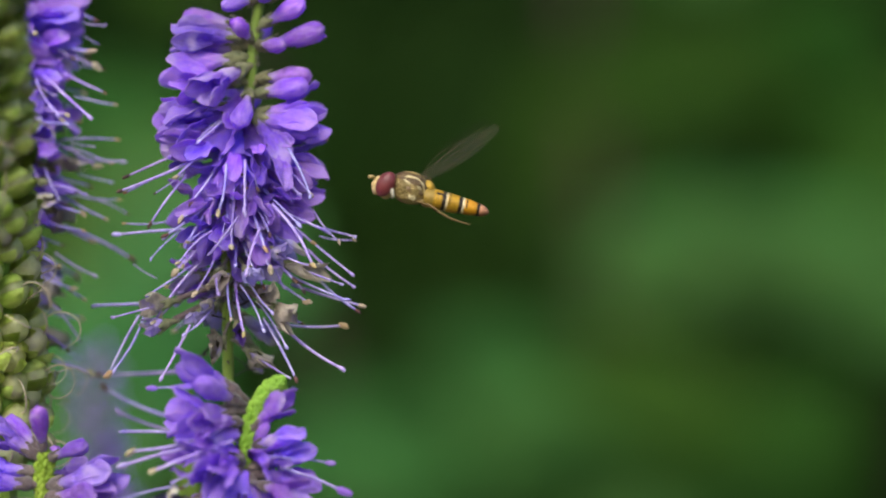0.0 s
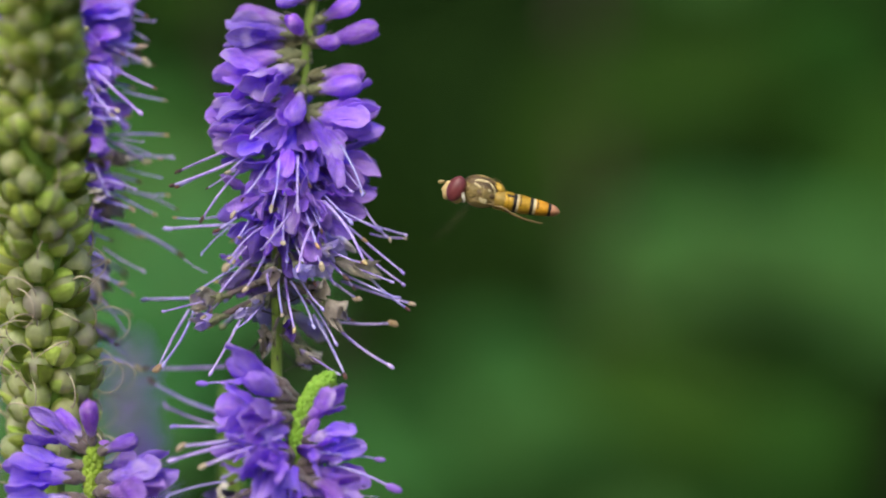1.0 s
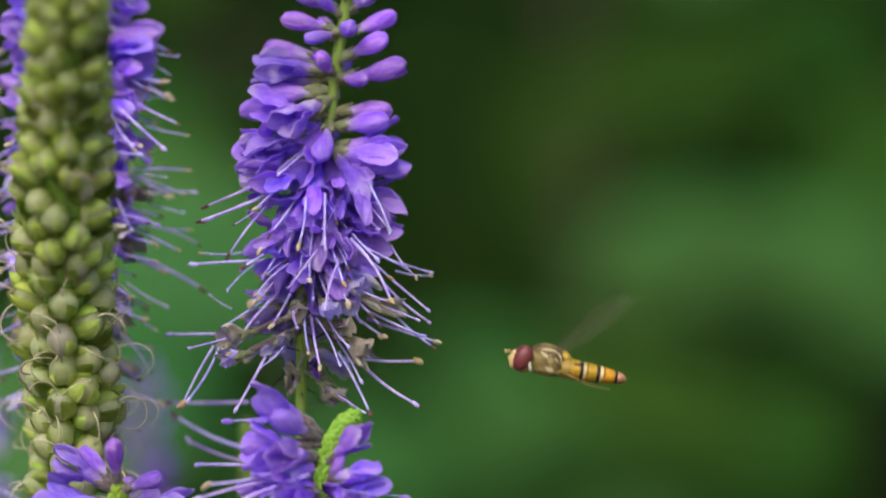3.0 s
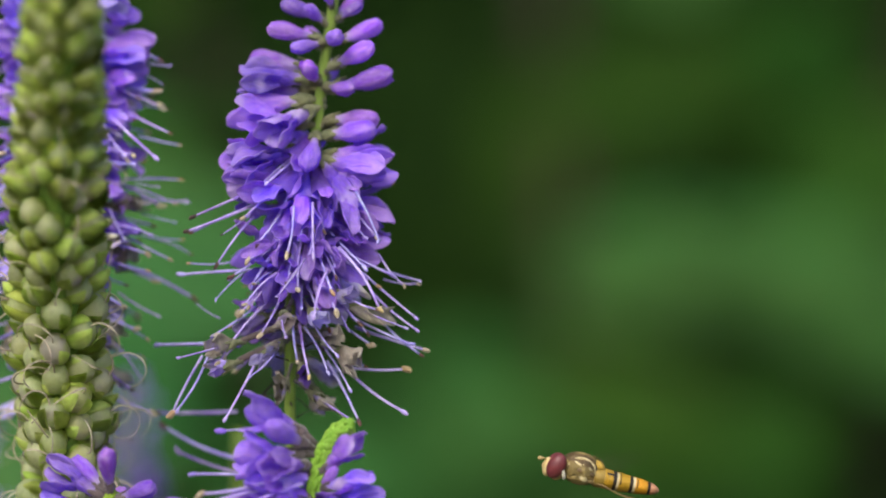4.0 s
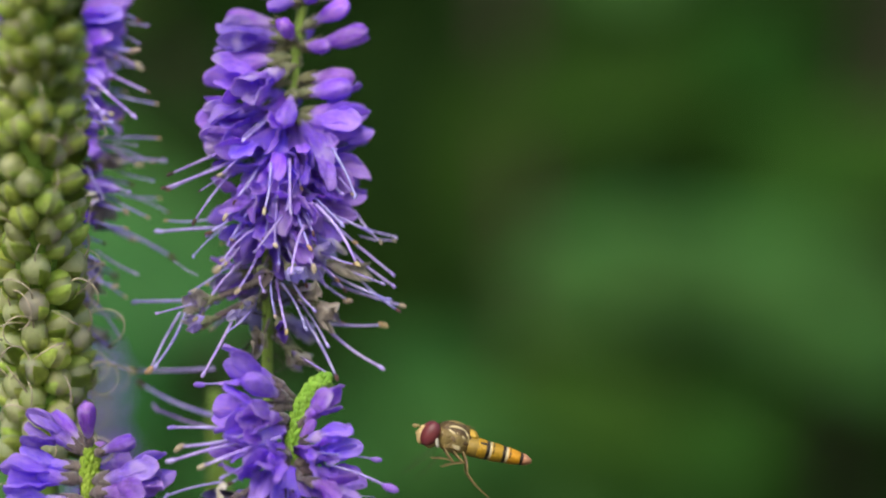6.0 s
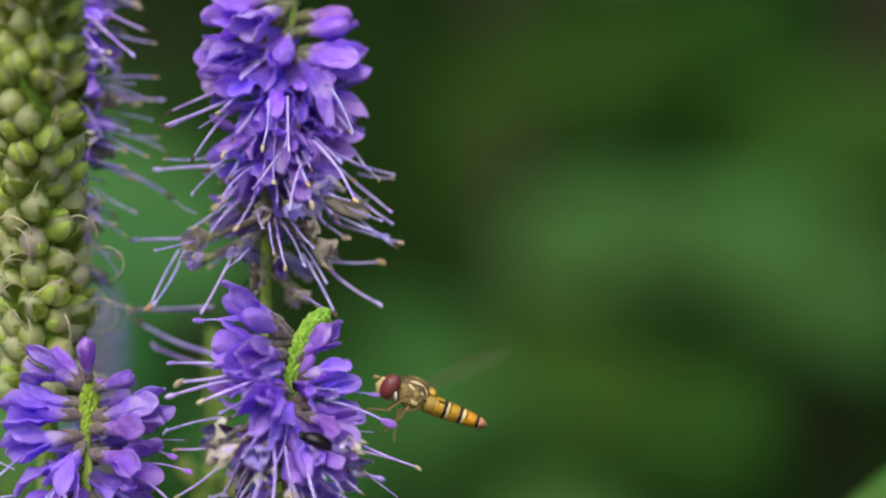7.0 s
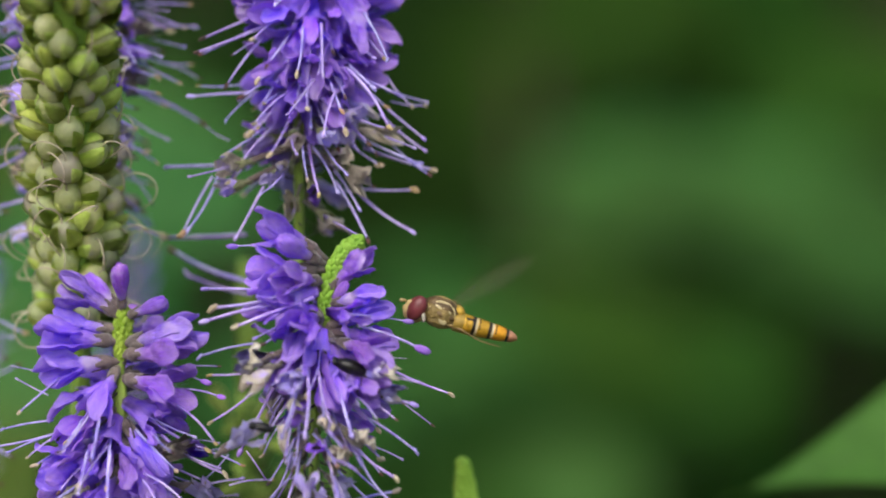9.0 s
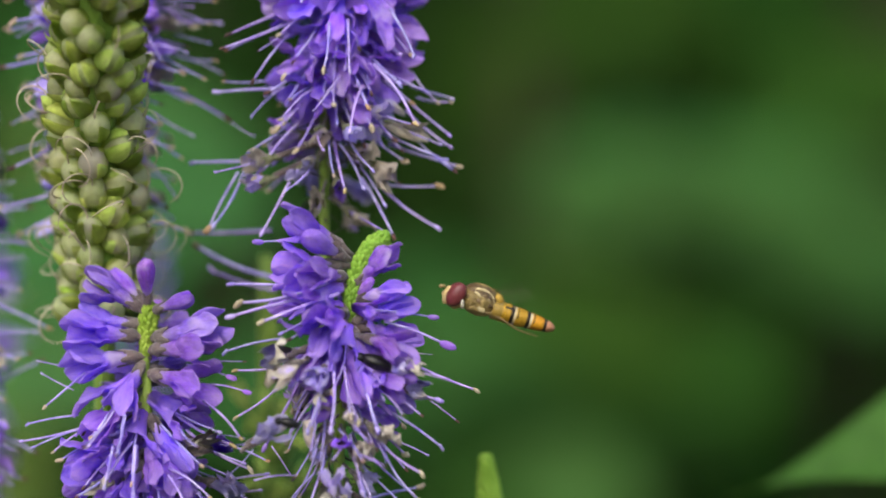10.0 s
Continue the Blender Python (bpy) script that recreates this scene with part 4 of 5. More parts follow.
def build_spikes():
    """Four flower spikes near the lens, and two further off."""
    made = {}
    made["tall"] = spike(BASE_A, STEM_A, "tall violet speedwell spike with buds above and withered flowers below", BUD_A, HALF_A, OPEN_A, FADED_A,
                         STAMENS1_A + STAMENS2_A,
                         [("bud", 720, 731, 5, 5.0, -140, -40), ("half", 712, 720, 4, 5.2, -140, -40), ("open", 702, 713, 16, 6.0, -160, -20), ("open", 705, 711.5, 5, 4.6, 5, 175), ("pale", 697, 704, 3, 5.0, -150, -30), ("faded", 695, 702, 4, 5.0, -160, -20)], 3, 0.58, cups=CALYCES_GREEN, bristles=[(699, 709, 16, 6.0, 1.0)], scars=[(692, 704, 18)], folded=4, fading=708.5)
    made["short"] = spike(BASE_B, STEM_B, "short violet speedwell spike with a lime green tip", BUD_B, HALF_B, OPEN_B, FADED_B, STAMENS1_B + STAMENS2_B,
                          [("half", 681, 688, 5, 5.8, -150, -30), ("open", 676, 683, 9, 6, -160, -20), ("faded", 668, 677, 4, 4.5, -170, -10)], 5, 0.62, TIP_B, 1.18, 2, EXTRA_B, CLUBS_B, bristles=[(669, 681, 26, 5.6, 1.5)], scars=[(667, 678, 16)], folded=2)
    made["low"] = spike(BASE_C, STEM_C, "low violet speedwell spike opening round a green tip", BUD_C, HALF_C, OPEN_C, FADED_C, STAMENS1_C + STAMENS2_C,
                        [("half", 677, 684, 7, 6.2, -155, -25), ("open", 666, 677, 13, 6.2, -170, -10), ("open", 662, 670, 8, 6, 0, 180)], 8, 0.62, TIP_C, 1.0, 2, (), CLUBS_C, bristles=[(667, 676, 20, 6.0, 0.8)], scars=[(668, 682, 10)], folded=2)
    # the topmost pale flowers put a veil of haze into its colour
    made["rear"] = spike(BASE_E, STEM_E, "violet speedwell spike behind the seed spike", (), HALF_E, OPEN_E, FADED_E, STAMENS1_E + STAMENS2_E,
                         [("half", 720, 734, 14, 6.2, -180, 180), ("open", 706, 722, 24, 6.2, -180, 180), ("pale", 698, 708, 8, 5.6, -180, 180), ("faded", 694, 706, 14, 6, -180, 180), ("pale", 714, 734, 10, 6.4, -180, 180)], 11, 0.8, cups=CALYCES_GREEN, bristles=[(694, 730, 60, 6.6, 0.4)])
    made["edge"] = spike(BASE_L, STEM_L, "withering violet speedwell spike with long stamens", (), (), OPEN_L, FADED_L, STAMENS1_L + STAMENS2_L,
                         [("open", 676, 690, 14, 5.5, -180, 180), ("faded", 690, 704, 14, 5.5, -180, 180)], 21, 0.8)
    made["side"] = spike(BASE_SIDE, STEM_SIDE, "pale violet speedwell spike further back in the border", (), (), (), (), (),
                         [("pale", STEM_SIDE[0][1] + 6, STEM_SIDE[-1][1] - 6, 24, 6, -180, 180), ("open", STEM_SIDE[0][1] + 6, STEM_SIDE[-1][1] - 6, 16, 6.5, -180, 180), ("bud", STEM_SIDE[-1][1] - 8, STEM_SIDE[-1][1], 8, 5, -180, 180)], 23, 0.8)
    made["far"] = spike(BASE_FAR, STEM_FAR, "violet speedwell spike deep in the border", (), (), (), (), (),
                        [("bud", STEM_FAR[0][1] + 14, STEM_FAR[-1][1], 36, 2.7, -180, 180), ("open", STEM_FAR[0][1] + 12, STEM_FAR[-1][1] - 9, 8, 4.4, -180, 180)], 25, 0.8)
    made["young"] = spike(BASE_YOUNG, STEM_YOUNG, "young green speedwell spike still in bud", (), (), (), (), (), (), 27, 0.9, TIP_YOUNG, 1.75, cone=0.55)
    return made


spikes = build_spikes()


# ---- seed spike: round green capsules in close whorls, dry curled styles on the older ones ----
def capsule_shape(k):
    rnd = random.Random(300 + k)
    return rnd, rnd.uniform(1.05, 1.15), rnd.uniform(1.16, 1.28), rnd.uniform(1.3, 1.46)


def make_capsules():
    """A smooth egg-shaped capsule, slightly flattened, notched at its tip, growing along +X."""
    out = []
    for k in range(8):
        rnd, w, h, ln = capsule_shape(k)
        bm = bmesh.new()
        blob(bm, (ln, 0, 0), (ln, w, h), None, 0, 20, 14,
             lambda c: 1 - 0.07 * math.exp(-(c.y / 0.14) ** 2) * max(0.0, c.x) + 0.015 * math.sin(5 * c.z + k))
        out.append(mesh_of("capsule", bm, CAPSULE))
    return out


def make_cups():
    """The calyx of a capsule: four pointed, keeled sepals that clasp it; wide open on the younger half."""
    out = []
    for k in range(8):
        rnd, w, h, ln = capsule_shape(k)
        bm = bmesh.new()
        young = k >= 4
        turn = 0.78 + rnd.uniform(-0.25, 0.25)
        for q in range(4):
            end = rnd.uniform(0.05, 0.16) if young else rnd.uniform(0.17, 0.34)
            flare, half = rnd.uniform(0.06, 0.26) if young else rnd.uniform(0.02, 0.12), rnd.uniform(0.62, 0.8)
            grid = []
            for i in range(9):
                t = i / 8
                th = math.pi * (0.98 - (0.98 - end) * t)
                span = half * (1 - t ** 2.6) * (0.75 + 0.5 * t) + 0.02
                row = []
                for j in range(7):
                    e = j / 3 - 1
                    a = turn + q * math.pi / 2 + e * span * (1.0 if th > 0.5 * math.pi else 1.0 / max(0.55, math.sin(th)))
                    r = 1.05 + 0.11 * (1 - abs(e)) * (1 - 0.5 * t) + flare * t ** 2.2 + 0.03 * math.sin(4 * t + 2 * e + q)
                    row.append(bm.verts.new(Vector((ln + ln * r * math.cos(th), w * r * math.sin(th) * math.cos(a), h * r * math.sin(th) * math.sin(a))) * MM))
                grid.append(row)
            for u, v in zip(grid, grid[1:]):
                for j in range(6):
                    bm.faces.new((u[j], u[j + 1], v[j + 1], v[j]))
        bmesh.ops.solidify(bm, geom=bm.faces[:], thickness=0.07 * MM)
        out.append(mesh_of("calyx", bm, SEPAL))
    return out


def make_curls():
    """Dry styles: thin hooks and loops, starting along +X."""
    out = []
    for k in range(6):
        rnd = random.Random(330 + k)
        bm = bmesh.new()
        turn, r, lift = rnd.uniform(2.8, 4.8), rnd.uniform(1.2, 1.9), rnd.uniform(-0.6, 0.6)
        line = [(0, 0, 0), (0.35, 0, 0.05)]
        for i in range(1, 15):
            a = turn * i / 14
            line.append((0.35 + r * math.sin(a), lift * i / 7, r * (1 - math.cos(a)) * (1 - 0.2 * i / 14)))
        tube(bm, line, [0.07 - 0.032 * i / 15 for i in range(16)], 6)
        out.append(mesh_of("style", bm, CURL))
    return out


def build_seed_spike():
    rnd = random.Random(17)
    thing = new("seed_spike")
    thing.location = (BASE_SEED[0], BASE_SEED[1], 0)
    tagged(thing, "green speedwell seed spike packed with round capsules and curled styles", "seed head", "speedwell flower spikes")
    low = Vector(SEED_AXIS[0])
    axis = smooth_line(SEED_AXIS, 8)
    bm = bmesh.new()
    line = smooth_line([(8, 10, -12), (5, 6, 300), (2, 2, 560)], 6) + axis
    tube(bm, line, [1.6 - 0.6 * min(1, q.z / 690) + 1.3 * max(0.0, min(1, (q.z - 684) / 4)) * (1 - 0.6 * max(0.0, (q.z - 706) / 30)) for q in line], 12)
    part("stem", mesh_of("stem", bm, STEM), thing)
    caps, cups, curls = make_capsules(), make_cups(), make_curls()
    zs = [q.z for q in axis]
    z0, z1 = SEED_AXIS[1][2] - 5.5, SEED_AXIS[-1][2] - 1.0
    z, row = z0, 0
    while z < z1:
        t = (z - z0) / (z1 - z0)
        size = float(np.interp(z, (700, 706, 715, 725, 735), (0.93, 0.94, 0.88, 0.72, 0.55)))
        c = Vector([float(np.interp(z, zs, [q[i] for q in axis])) for i in range(3)])
        young = t > 0.4
        count = 6 if young else 5
        for q in range(count):
            a = 2 * math.pi * (q + 0.5 * (row % 2)) / count + 0.035 * row + rnd.uniform(-0.14, 0.14)
            out = Vector((math.cos(a), math.sin(a), 0))
            foot = c + out * (1.85 * size) + Vector((0, 0, rnd.uniform(-0.55, 0.55) - 0.5))
            way = out + Vector((rnd.uniform(-0.15, 0.15), rnd.uniform(-0.15, 0.15), rnd.uniform(0.25, 0.7)))
            s = size * rnd.uniform(1.12, 1.3) * (0.96 if young else 1.0)
            kind = rnd.randrange(4) + (4 if rnd.random() < 1.7 * t - 0.15 else 0)
            pod = part("capsule", caps[kind], thing, along(foot * MM, (foot + way) * MM, rnd.uniform(-18, 18)) @ Matrix.Scale(s, 4))
            part("calyx", cups[kind], pod)
            if rnd.random() < 1.05 - 1.2 * t:
                part("style", curls[rnd.randrange(6)], pod, Matrix.Translation((2.45 * MM, 0, 0)) @ rot(rnd.uniform(0, 360), rnd.uniform(-50, 50), 0))
        z += (1.66 if young else 1.62) * size
        row += 1
    return thing


build_seed_spike()


# ---- leaves: the plants behind, a hedge that closes the garden ----
def leaf_meshes(mat, count, seed, ratio=0.55):
    """Toothed, folded leaves 100 mm long."""
    out = []
    for k in range(count):
        rnd = random.Random(seed + k)
        bm = bmesh.new()
        sheet(bm, 100, 100 * ratio * rnd.uniform(0.9, 1.1), rnd.uniform(-0.9, -0.3), rnd.uniform(-0.1, 0.3), 0.7, 14, 8, 0.6, 2.2, seed + k, narrow=0.3, keel=0.12)
        tube(bm, [(-18, 0, 1), (0, 0, 0), (30, 0, -0.5), (60, 0, -9)], [1.0, 0.9, 0.7, 0.3], 6)
        out.append(mesh_of("leaf", bm, mat))
    return out


LEAVES, LEAVES_SHADED, LEAVES_FRESH = leaf_meshes(LEAF, 5, 500), leaf_meshes(LEAF_SHADED, 5, 520), leaf_meshes(LEAF_FRESH, 5, 560)


def twig(thing, a, b, r0, r1, sag=20):
    bm = bmesh.new()
    a, b = Vector(a), Vector(b)
    mid = (a + b) / 2 + Vector((0, 0, sag))
    line = smooth_line([a, mid, b], 6)
    tube(bm, line, [r0 + (r1 - r0) * i / (len(line) - 1) for i in range(len(line))], 7)
    part("branch", mesh_of("branch", bm, BARK), thing)


def leaf_on(thing, meshes, rnd, place, size, m):
    part("leaf", meshes[rnd.randrange(len(meshes))], thing, Matrix.Translation(Vector(place) * MM) @ m @ Matrix.Scale(size / 100, 4))


def shrub(x0, lit, seed, label, front=(), y0=1080, spread=330, height=1150, count=150):
    """A broad-leaved shrub: stems from the ground, leaves over its whole front. lit: leaves in known places (mm), light
    and shade put into their colours.
    """
    rnd = random.Random(seed)
    thing = new("shrub")
    thing.location = (0, 0, 0)
    tagged(thing, label, "shrub", "garden shrubs")
    for k in range(7):
        a = k / 7 * 6.28
        tx, ty, tz = x0 + spread * 0.8 * math.cos(a), y0 + 130 + 90 * math.sin(a), height * rnd.uniform(0.75, 1.0)
        twig(thing, (x0 + 20 * math.cos(a), y0 + 150 + 20 * math.sin(a), -15), (tx, ty, tz), 9, 3, 40)

    def leaf_at(x, y, z, ln, wd, ang, tilt, me):
        m = rot(90 - tilt, 0, 0) @ rot(0, 0, ang) @ Matrix.Translation((-ln * MM * 0.5, 0, 0))
        part("leaf", me, thing, Matrix.Translation(Vector((x, y, z)) * MM) @ m @ Matrix.Diagonal((ln / 100, wd / 55, ln / 100, 1)))
        twig(thing, (x + 10, y + 10, z - 5), (x0 + (x - x0) * 0.6, y0 + 150, z - 60), 1.5, 3, 5)
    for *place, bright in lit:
        leaf_at(*place, (LEAVES if bright else LEAVES_SHADED)[rnd.randrange(5)])
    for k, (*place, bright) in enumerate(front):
        leaf_at(*place, (LEAVES if bright else LEAVES_SHADED)[k % 5])
    for i in range(count):
        a = i * 2.39996
        z = height * (0.12 + 0.9 * (i + rnd.random()) / count)
        wide = spread * (1.0 if z < height * 0.7 else 1.25 - 0.36 * z / height)
        u = rnd.uniform(-1, 1)
        y = y0 + 60 + 170 * rnd.random() + 60 * u * u
        m = rot(0, 0, rnd.uniform(150, 390)) @ rot(rnd.uniform(-30, 30), rnd.uniform(0, 60), 0)
        # three in four wear the darker colour that paints in shade
        leaf_on(thing, LEAVES_SHADED if rnd.random() < 0.75 else LEAVES, rnd, (x0 + wide * u, y, z), rnd.uniform(70, 120), m)
    return thing


shrub(90, LIT_LEAVES + [r for r in LIT_LEAVES_LEFT if r[1] > 900], 61, "broad-leaved green shrub, its leaves coloured as lit or shaded", LIT_LEAVES_FRONT)
shrub(-420, [], 62, "leafy green shrub at the back of the border")
shrub(700, [], 63, "dark green shrub beside the hedge")


def build_border_plant():
    """Broad leaves close behind the flower spikes."""
    rnd = random.Random(71)
    thing = new("leafy_plant")
    tagged(thing, "low plant with broad mid-green leaves behind the flowers", "plant")
    for x, y, z, ln, wd, ang, tilt, bright in LIT_LEAVES_LEFT:
        if y > 900:
            continue
        m = rot(90 - tilt, 0, 0) @ rot(0, 0, ang) @ Matrix.Translation((-ln * MM * 0.5, 0, 0))
        # bright leaves get the lighter green, so their light is in the colour
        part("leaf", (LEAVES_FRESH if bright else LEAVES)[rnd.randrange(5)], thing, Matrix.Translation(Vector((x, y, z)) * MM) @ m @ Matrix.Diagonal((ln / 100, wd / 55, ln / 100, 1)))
        bm = bmesh.new()
        tube(bm, smooth_line([(x - ln * 0.5, y + 6, z - 4), (x - 40, y + 20, z - 120), (-140, 420, 200), (-140, 400, -15)], 6), 2.2, 7)
        part("stem", mesh_of("stem", bm, STEM), thing)


build_border_plant()


def build_near_leaf():
    """A plant whose broad pointed leaf reaches up behind the flowers. Returns that leaf and its pose."""
    thing = new("leafy_plant")
    tagged(thing, "plant with a broad pointed bright green leaf", "plant")
    x, y, z = NEAR_LEAF
    stem = [(x + 104, y + 25, -12), (x + 106, y + 20, 300), (x + 102, y + 8, z + 12)]
    bm = bmesh.new()
    tube(bm, smooth_line(stem, 8), [2.6] * 9 + [2.2] * 8, 9)
    part("stem", mesh_of("stem", bm, STEM), thing)
    # the broad leaf: its point lies at NEAR_LEAF, its face is turned up and towards the flowers
    bm = bmesh.new()
    sheet(bm, 90, 32, -0.35, 0.1, 0.8, 30, 10, 0.6, 0.3, 571, narrow=0.3, keel=0.1, point=2.0)
    tube(bm, [(-14, 0, 1), (0, 0, 0.2), (30, 0, -1.5), (60, 0, -6)], [1.2, 1.0, 0.7, 0.3], 7)
    me = mesh_of("leaf", bm, LEAF_BROAD)
    end = max((v.co for v in me.vertices), key=lambda c: c.x)
    ax = Vector((-math.cos(radians(8)), 0, -math.sin(radians(8))))
    n = (Vector((0, -0.72, 0.69)) - ax * Vector((0, -0.72, 0.69)).dot(ax)).normalized()
    turn = Matrix((ax, n.cross(ax), n)).transposed().to_4x4()
    home = Matrix.Translation(Vector((x, y, z)) * MM) @ turn @ Matrix.Translation(-end)
    broad = part("leaf", me, thing, home)
    for k, (px, pz, ang) in enumerate(((x + 60, z - 85, -20), (x + 120, z - 150, 200), (x + 60, z - 240, 30))):
        m = rot(30, 0, 0) @ rot(0, 0, ang) @ Matrix.Translation((-0.04, 0, 0))
        part("leaf", LEAVES_FRESH[k + 1], thing, Matrix.Translation(Vector((px, y, pz)) * MM) @ m @ Matrix.Diagonal((0.85, 0.75, 0.85, 1)))
        bm = bmesh.new()
        tube(bm, smooth_line([(px, y + 4, pz - 3), ((px + x + 104) / 2, y + 16, pz - 20), (x + 104, y + 20, pz - 45)], 6), 1.4, 7)
        part("leaf_stalk", mesh_of("leaf_stalk", bm, STEM), thing)
    return broad, home


broad_leaf, broad_home = build_near_leaf()


def build_shoot():
    """A small leafy shoot between the low spikes."""
    rnd = random.Random(81)
    thing = new("leafy_shoot")
    tagged(thing, "thin shoot with small yellow-green leaves between the spikes", "plant")
    x, y, z = SHOOT
    bm = bmesh.new()
    tube(bm, smooth_line([(x + 6, y + 10, -12), (x + 4, y + 6, 350), (x, y, z - 14), (x + 1, y, z + 4)], 8), [1.4] * 16 + [0.7] * 9, 8)
    part("stem", mesh_of("stem", bm, STEM), thing)
    small = leaf_meshes(LEAF_YOUNG, 3, 540, 0.42)
    for k, (px, py, pz, ln, ang) in enumerate(SHOOT_LEAVES):
        m = rot(90 - 40, 0, 0) @ rot(0, 0, ang) @ Matrix.Translation((-ln * MM * 0.5, 0, 0))
        leaf_on(thing, small, rnd, (px, py, pz), ln, m)
        bm = bmesh.new()
        tube(bm, smooth_line([(px, py + 0.5, pz), ((px + x) / 2, y + 1, pz - 3), (x, y, pz - 6)], 5), 0.35, 6)
        part("leaf_stalk", mesh_of("leaf_stalk", bm, STEM), thing)


build_shoot()


def build_hedge():
    """A tall clipped hedge across the back: one mass of small leaves on a dark core, deep shade put into the colour of
    both.
    """
    rnd = np.random.RandomState(5)
    n = 9000
    ln = rnd.uniform(0.05, 0.09, n)
    c = np.column_stack([rnd.uniform(-4.2, 4.2, n), 1.75 + 0.25 * rnd.rand(n) ** 2, rnd.uniform(0, 2.6, n)])
    top, back, end = slice(6000, 7300), slice(7300, 8600), slice(8600, n)
    c[top, 1:] = np.column_stack([rnd.uniform(1.85, 2.7, 1300), rnd.uniform(2.5, 2.68, 1300)])
    c[back, 1] = rnd.uniform(2.5, 2.7, 1300)
    c[end, 0] = np.where(rnd.rand(n - 8600) < 0.5, -4.2, 4.2) + rnd.uniform(-0.08, 0.08, n - 8600)
    c[end, 1] = rnd.uniform(1.85, 2.65, n - 8600)
    v, f = [], []
    for i in range(n):
        d = Vector(rnd.normal(0, 1, 3)).normalized()
        s = d.orthogonal().normalized()
        p, q = Vector(c[i]), float(ln[i])
        k = len(v)
        up = d.cross(s) * q * 0.12
        v += [p - d * q * 0.5, p + s * q * 0.26 + up, p + d * q * 0.5, p - s * q * 0.26 + up, p + up * 0.4]
        f += [(k, k + 1, k + 4), (k + 1, k + 2, k + 4), (k + 2, k + 3, k + 4), (k + 3, k, k + 4)]
    me = bpy.data.meshes.new("hedge")
    me.from_pydata([tuple(p) for p in v], [], f)
    me.materials.append(HEDGE_SHADE)
    hedge = tagged(new("hedge", me), "tall hedge closing the garden, its green darkened as by deep shade", "hedge", kind="stuff")
    bm = bmesh.new()
    bmesh.ops.create_grid(bm, x_segments=60, y_segments=20, size=1.0)
    for w in bm.verts:
        w.co = Vector((w.co.x * 4.2, 2.05 + 0.06 * noise.noise(Vector((w.co.x * 30, w.co.y * 9, 0))), 1.28 + w.co.y * 1.3))
    ret = bmesh.ops.extrude_face_region(bm, geom=bm.faces[:])
    bmesh.ops.translate(bm, vec=(0, 0.5, 0), verts=[e for e in ret["geom"] if isinstance(e, bmesh.types.BMVert)])
    part("core", mesh_of("core", bm, HEDGE_SHADE), hedge)


build_hedge()


def beetle(place, length, turn, label):
    """A tiny dark beetle: wing cases, head and six legs."""
    thing = new("beetle")
    thing.matrix_basis = Matrix.Translation(Vector(place) * MM) @ rot(0, turn, 0)
    tagged(thing, label, "beetle")
    bm = bmesh.new()
    blob(bm, (0, 0, 0), (length * 0.5, length * 0.3, length * 0.22), None, 0, 18, 12, lambda c: 1 - 0.1 * math.exp(-(c.y / 0.12) ** 2) * max(0.0, c.z))
    part("wing_case", mesh_of("wing_case", bm, BEETLE), thing)
    bm = bmesh.new()
    blob(bm, (-length * 0.5, 0, -length * 0.05), (length * 0.18, length * 0.2, length * 0.18), None, 0, 10, 7)
    part("head", mesh_of("head", bm, BEETLE), thing)
    for s in (-1, 1):
        for k in (-0.25, 0.0, 0.25):
            bm = bmesh.new()
            tube(bm, [(k * length, s * 0.2 * length, -0.15 * length), (k * length * 1.5, s * 0.5 * length, -0.1 * length), (k * length * 1.8, s * 0.6 * length, -0.4 * length)], [0.06, 0.05, 0.03], 5)
            part("leg", mesh_of("leg", bm, BEETLE), thing)


for spot in BEETLES:
    beetle(*spot)


